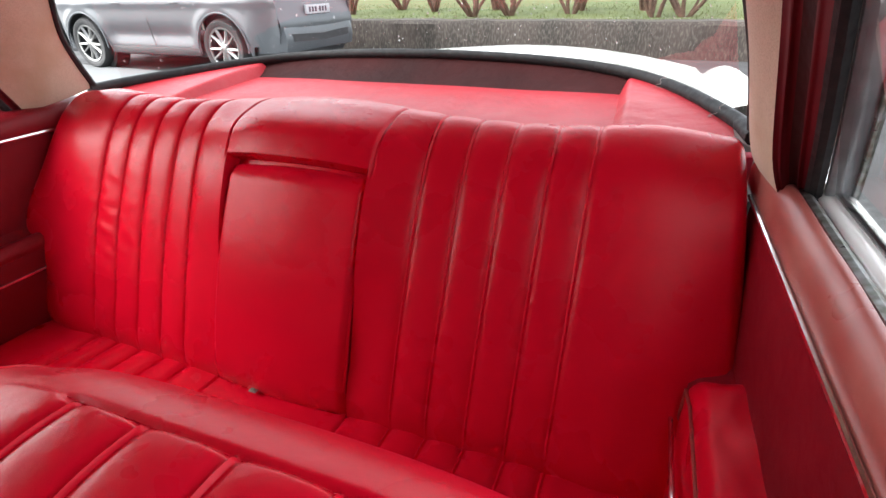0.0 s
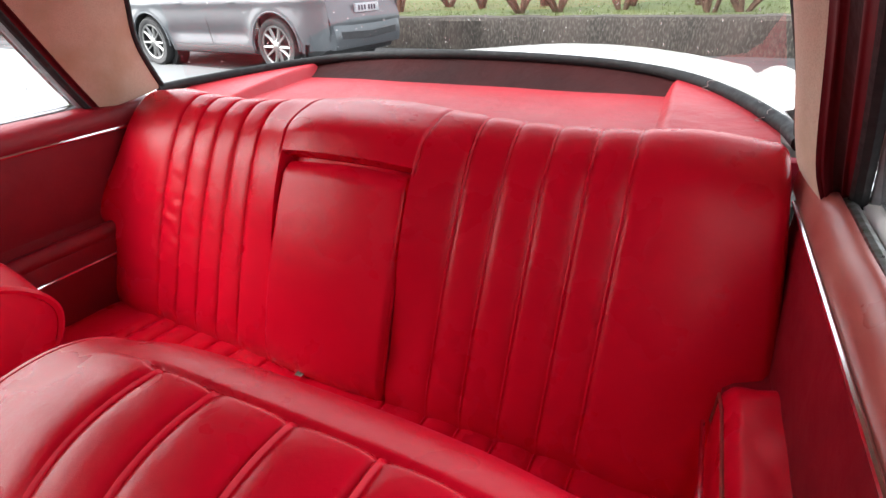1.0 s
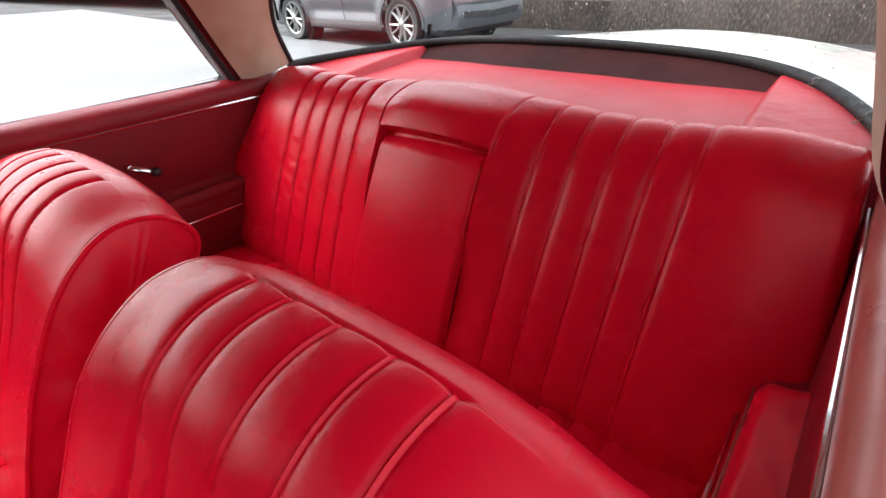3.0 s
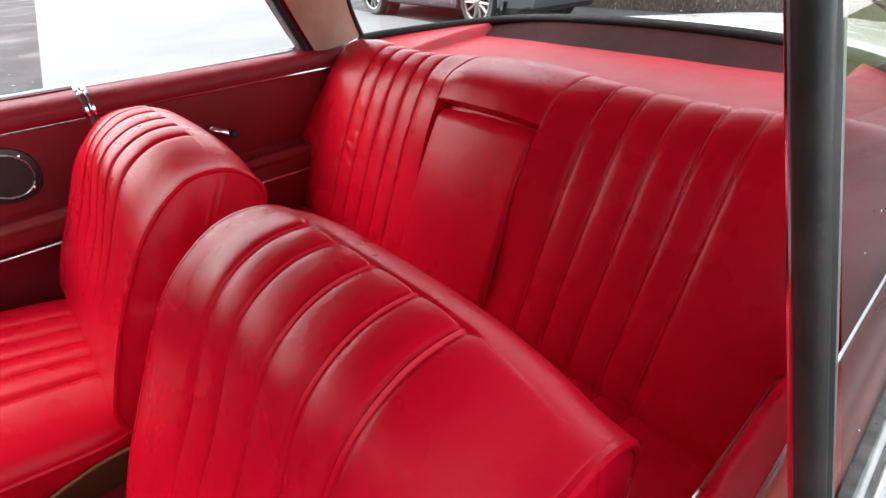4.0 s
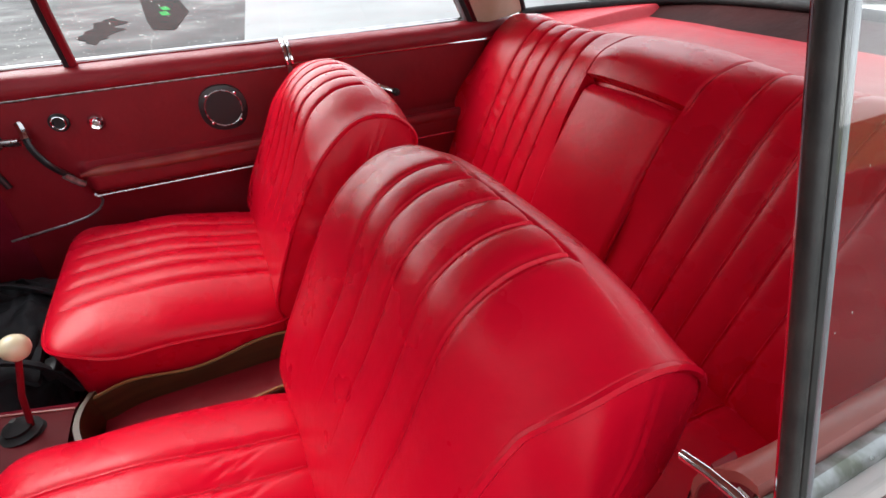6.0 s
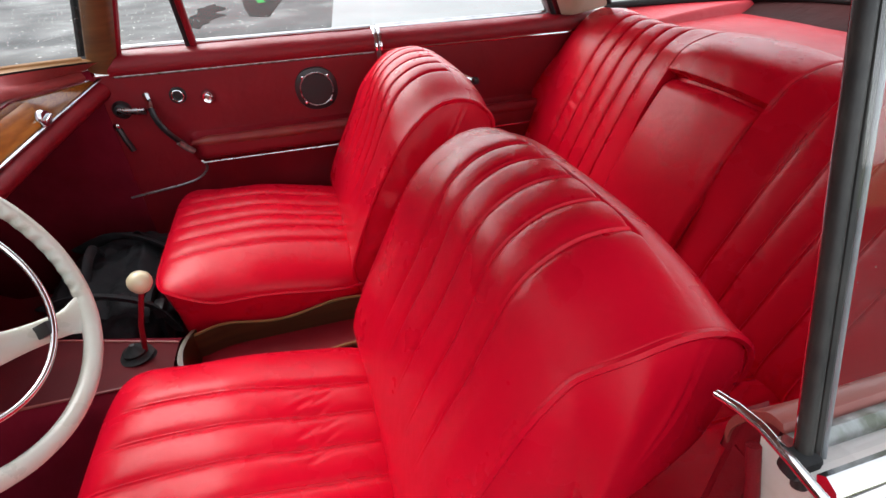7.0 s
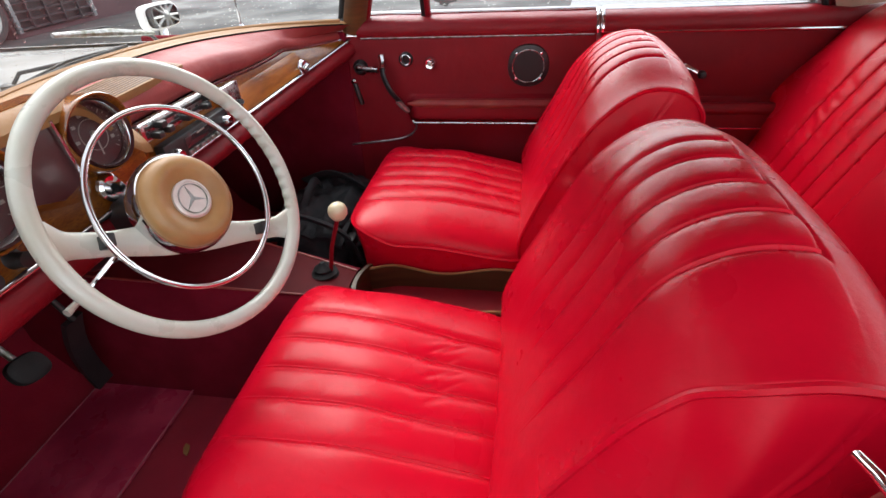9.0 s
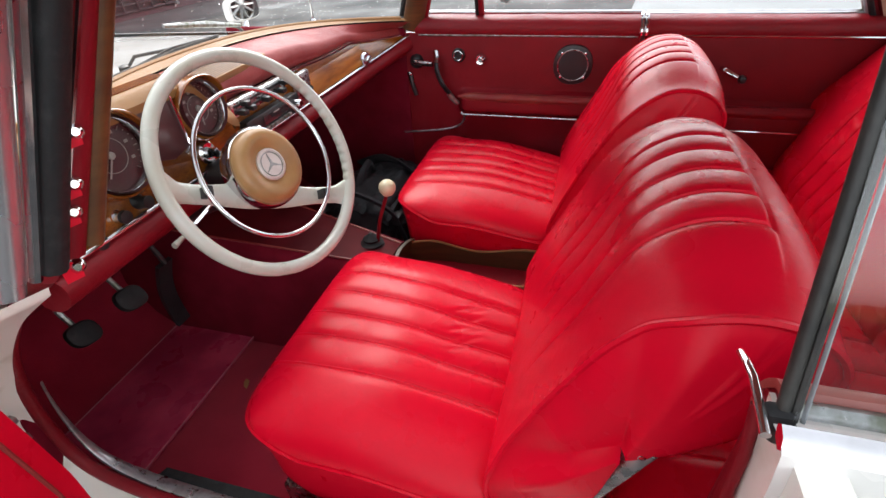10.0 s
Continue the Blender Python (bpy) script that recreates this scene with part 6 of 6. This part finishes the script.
part("linkage", tube([(0.285, -1.575, 0.60), (0.292, -1.60, 0.68), (0.295, -1.64, 0.76)], 0.006, 8), BLACK, gas)

mat_ob = tagged(obj("floor_mat", slab(lambda u, v: (0.15 + 0.455 * u, -1.755 + 0.25 * v, floor_z(-1.755 + 0.25 * v) + 0.006), 10, 12, (0, 0, 0.006)), MAT_CLEAR), "glossy wine-red rubber mat on the carpet", "floor mat")
for x0, y0, x1, y1 in ((0.15, -1.755, 0.60, -1.755), (0.15, -1.505, 0.60, -1.505), (0.15, -1.755, 0.15, -1.505)):
    tagged(part("mat_edge", tube([(x0, y0, 0.284), ((x0 + x1) / 2, y0, 0.284), (x1, y1, 0.284)], 0.0018, 6), MAT_EDGE, mat_ob), "pale worn edge of the mat")
leaf = tagged(obj("dry_leaf", moved(plate([(-0.016, 0), (-0.006, 0.008), (0.006, 0.006), (0.016, 0.001), (0.006, -0.006), (-0.008, -0.006)], 0.001), pose(0.335, -1.426, 0.285, 8, 6, 30)), TAN), "small dry brown leaf on the carpet", "leaf")

bag = thing("backpack", "black nylon backpack standing in the passenger footwell", "backpack", (-0.43, -1.36, 0.27))
def bag_skin(u, v):
    c, q = math.cos(2 * math.pi * u), math.sin(2 * math.pi * u)
    k = 1 - 0.30 * v ** 3
    x, y = 0.24 * math.copysign(abs(c) ** 0.6, c) * k, 0.13 * math.copysign(abs(q) ** 0.8, q) * k
    crease = 0.022 * noise.noise((u * 9, v * 3.5, 3)) + 0.010 * noise.noise((u * 26, v * 10, 5)) + 0.012 * math.sin(v * 16 + 2 * noise.noise((u * 6, 0, 1)))
    return (x * (1 + crease * 2), y * (1 + crease * 4), 0.01 + 0.20 * v + crease * 0.8 * v)


part("body", sheet(bag_skin, 120, 40, wrap_u=True), BACKPACK, bag)
part("top_flap", slab(lambda u, v: ((-1 + 2 * u) * 0.20, -0.12 + 0.24 * v, 0.205 + 0.025 * math.sin(math.pi * u) - 0.035 * (-1 + 2 * v) ** 2 + 0.030 * noise.noise((u * 4, v * 4, 8)) + 0.010 * noise.noise((u * 12, v * 12, 2))), 50, 40, (0, 0, -0.012)), BACKPACK, bag)
part("front_pocket", slab(lambda u, v: ((-1 + 2 * u) * 0.15, 0.128 + 0.03 * math.sin(math.pi * u) * math.sin(math.pi * v) + 0.012 * noise.noise((u * 7, v * 5, 4)), 0.03 + 0.12 * v), 30, 20, (0, -0.01, 0)), BACKPACK, bag)
for x, sway in ((-0.12, 0.03), (0.14, 0.05)):
    strap = part("strap", tube(smooth_line([(x, -0.10, 0.21), (x + sway, 0.02, 0.255), (x + 0.05, 0.13, 0.205), (x + 0.03, 0.160, 0.10)], 18), 0.026, 8, flat=0.3), BACKPACK, bag)
    part("buckle", block(x + 0.02, x + 0.065, 0.135, 0.160, 0.165, 0.195, 0.004), BLACK, strap)
part("grab_handle", tube(smooth_line([(-0.05, -0.02, 0.225), (0.0, -0.01, 0.275), (0.06, -0.01, 0.270), (0.10, -0.02, 0.225)], 16), 0.012, 8, flat=0.5), BACKPACK, bag)
part("zip", tube([(-0.06, 0.146, 0.125), (0.02, 0.168, 0.115), (0.10, 0.152, 0.128)], 0.004, 6), ALLOY, bag)


# ---- rain on the glass, painted puddle reflections and petals on the yard ----
WATER = bpy.data.materials.new("water_drop")
WATER.use_nodes = True
wp = WATER.node_tree.nodes["Principled BSDF"]
wp.inputs["Transmission Weight"].default_value, wp.inputs["Roughness"].default_value, wp.inputs["IOR"].default_value = 0.75, 0.05, 1.33
wp.inputs["Base Color"].default_value = (0.95, 0.95, 0.95, 1)


def drops(fn, count, seed, r0, r1, area=lambda u, v: True):
    """Small flat beads scattered over a pane fn(u, v)."""
    r = random.Random(seed)
    shapes = []
    while len(shapes) < count:
        u, v = r.random(), r.random()
        if not area(u, v):
            continue
        p = Vector(fn(u, v))
        e = 0.004
        a, b = Vector(fn(min(1, u + e), v)) - p, Vector(fn(u, min(1, v + e))) - p
        if a.length < 1e-6 or b.length < 1e-6:
            continue
        nrm = a.cross(b).normalized()
        rad = r0 + (r1 - r0) * r.random() ** 3
        m = frame_axes(p, nrm, (0.1, 0.2, 1))
        tall = r.uniform(1.0, 1.8)
        n = 7
        ring = [m @ Vector((rad * math.cos(6.283 * k / n), rad * tall * math.sin(6.283 * k / n), 0)) for k in range(n)]
        tips = [m @ Vector((0, 0, rad * 0.5)), m @ Vector((0, 0, -rad * 0.5))]
        shapes.append((ring + tips, [(k, (k + 1) % n, n) for k in range(n)] + [((k + 1) % n, k, n + 1) for k in range(n)]))
    return join(*shapes)


def pane_at(s, y0, y1, t0, t1):
    return lambda u, v: (s * (0.741 - 0.132 * v), (y0 * (1 - u) + y1 * u) * (1 - v) + (t0 * (1 - u) + t1 * u) * v, 0.955 + 0.40 * v)


for name, geo in (("rear window", drops(rear_pane, 420, 3, 0.0007, 0.0022, lambda u, v: v < 0.6)), ("windscreen", drops(screen_pane, 420, 4, 0.0007, 0.0022, lambda u, v: v < 0.5)),
                  ("passenger windows", join(drops(pane_at(-1, -1.04, -0.545, -1.03, -0.53), 140, 5, 0.0006, 0.0018), drops(pane_at(-1, -0.54, 0.01, -0.53, -0.14), 120, 6, 0.0006, 0.0018))),
                  ("quarter window", drops(pane_at(1, -0.53, 0.01, -0.53, -0.14), 110, 7, 0.0004, 0.0011))):
    tagged(obj("raindrops", geo, WATER), "fine raindrops on the " + name, "raindrops", kind="stuff")

PETAL = material("fallen_petals", (0.62, 0.58, 0.55), 0.7, per_object=0.1)
flakes = []
for i in range(900):
    x, y = -1.5 - 9 * rng.random(), -6.5 + 6.2 * rng.random()
    a, w = rng.uniform(0, 6.28), rng.uniform(0.008, 0.022)
    c, d = math.cos(a) * w, math.sin(a) * w
    flakes.append(([(x - c, y - d, G + 0.004), (x + d * 0.6, y - c * 0.6, G + 0.005), (x + c, y + d, G + 0.004), (x - d * 0.6, y + c * 0.6, G + 0.005)], [(0, 1, 2, 3)]))
for i in range(500):
    x, y, z = rng.uniform(-5, 2.5), 7.82 + 0.5 * rng.random(), 0
    w = rng.uniform(0.004, 0.009)
    z = 0.645 + 0.01 * rng.random()
    flakes.append(([(x - w, y, z), (x, y - w, z + 0.002), (x + w, y, z), (x, y + w, z + 0.002)], [(0, 1, 2, 3)]))
tagged(obj("fallen_petals", join(*flakes), PETAL), "pale petals scattered on wet asphalt and wall", "petals", kind="stuff")

# A dark building and green sign mirrored in a puddle, painted as matt colours.
DARK_REFLECTION = material("dark_puddle_reflection", (0.012, 0.0125, 0.012), 0.9, second=(0.020, 0.021, 0.020), mix_scale=3, bump=0.3, bump_scale=60, spec=0.05)
GREEN_REFLECTION = material("green_sign_reflection", (0.03, 0.28, 0.06), 0.9, spec=0.05, second=(0.02, 0.2, 0.05), mix_scale=12)
patch = thing("wet_patch", "dark puddle reflection with a sign's green, painted on the yard", "asphalt patch")
part("patch", moved(plate([(-9.2, -0.80), (-7.3, -1.02), (-7.5, -1.30), (-8.6, -1.42), (-12.5, -1.70), (-12.7, -1.02)], 0.004), pose(0, 0, G + 0.002)), DARK_REFLECTION, patch)
for x in (-9.2, -9.9):
    part("green_mark", moved(plate([(-0.25, -0.16), (0.25, -0.10), (0.24, 0.02), (-0.26, -0.04)], 0.002), pose(x, -1.10, G + 0.006)), GREEN_REFLECTION, patch)
# A second puddle, its dark reflection painted with the same colour.
puddle = thing("wet_patch", "ragged puddle on the asphalt with its dark reflection painted in", "asphalt patch")
ragged = [(-8.0 + (1.2 + 0.5 * noise.noise((math.cos(t) * 2, math.sin(t) * 2, 4))) * math.cos(t), -1.95 + (0.20 + 0.16 * noise.noise((math.cos(t) * 3, math.sin(t) * 3, 9))) * math.sin(t)) for t in np.linspace(0, 2 * math.pi, 50, endpoint=False)]
part("patch", moved(plate(ragged, 0.004), pose(0, 0, G + 0.001)), DARK_REFLECTION, puddle)

# loose threads hanging from the rear window's seal
for x, k in ((0.565, 1), (0.635, 2), (0.652, 3)):
    r = random.Random(k)
    p = Vector((x, tail_base(x) - 0.030, tail_z(x) + 0.014))
    line = [p.copy()]
    for i in range(7):
        p = p + Vector((r.uniform(-.010, .010), r.uniform(-.006, .004), r.uniform(-.008, .002)))
        line.append(p.copy())
    tagged(obj("loose_thread", tube(smooth_line(line, 24), 0.0006, 5), DIAL_MARK), "pale loose thread on the window seal", "thread", group="threads")
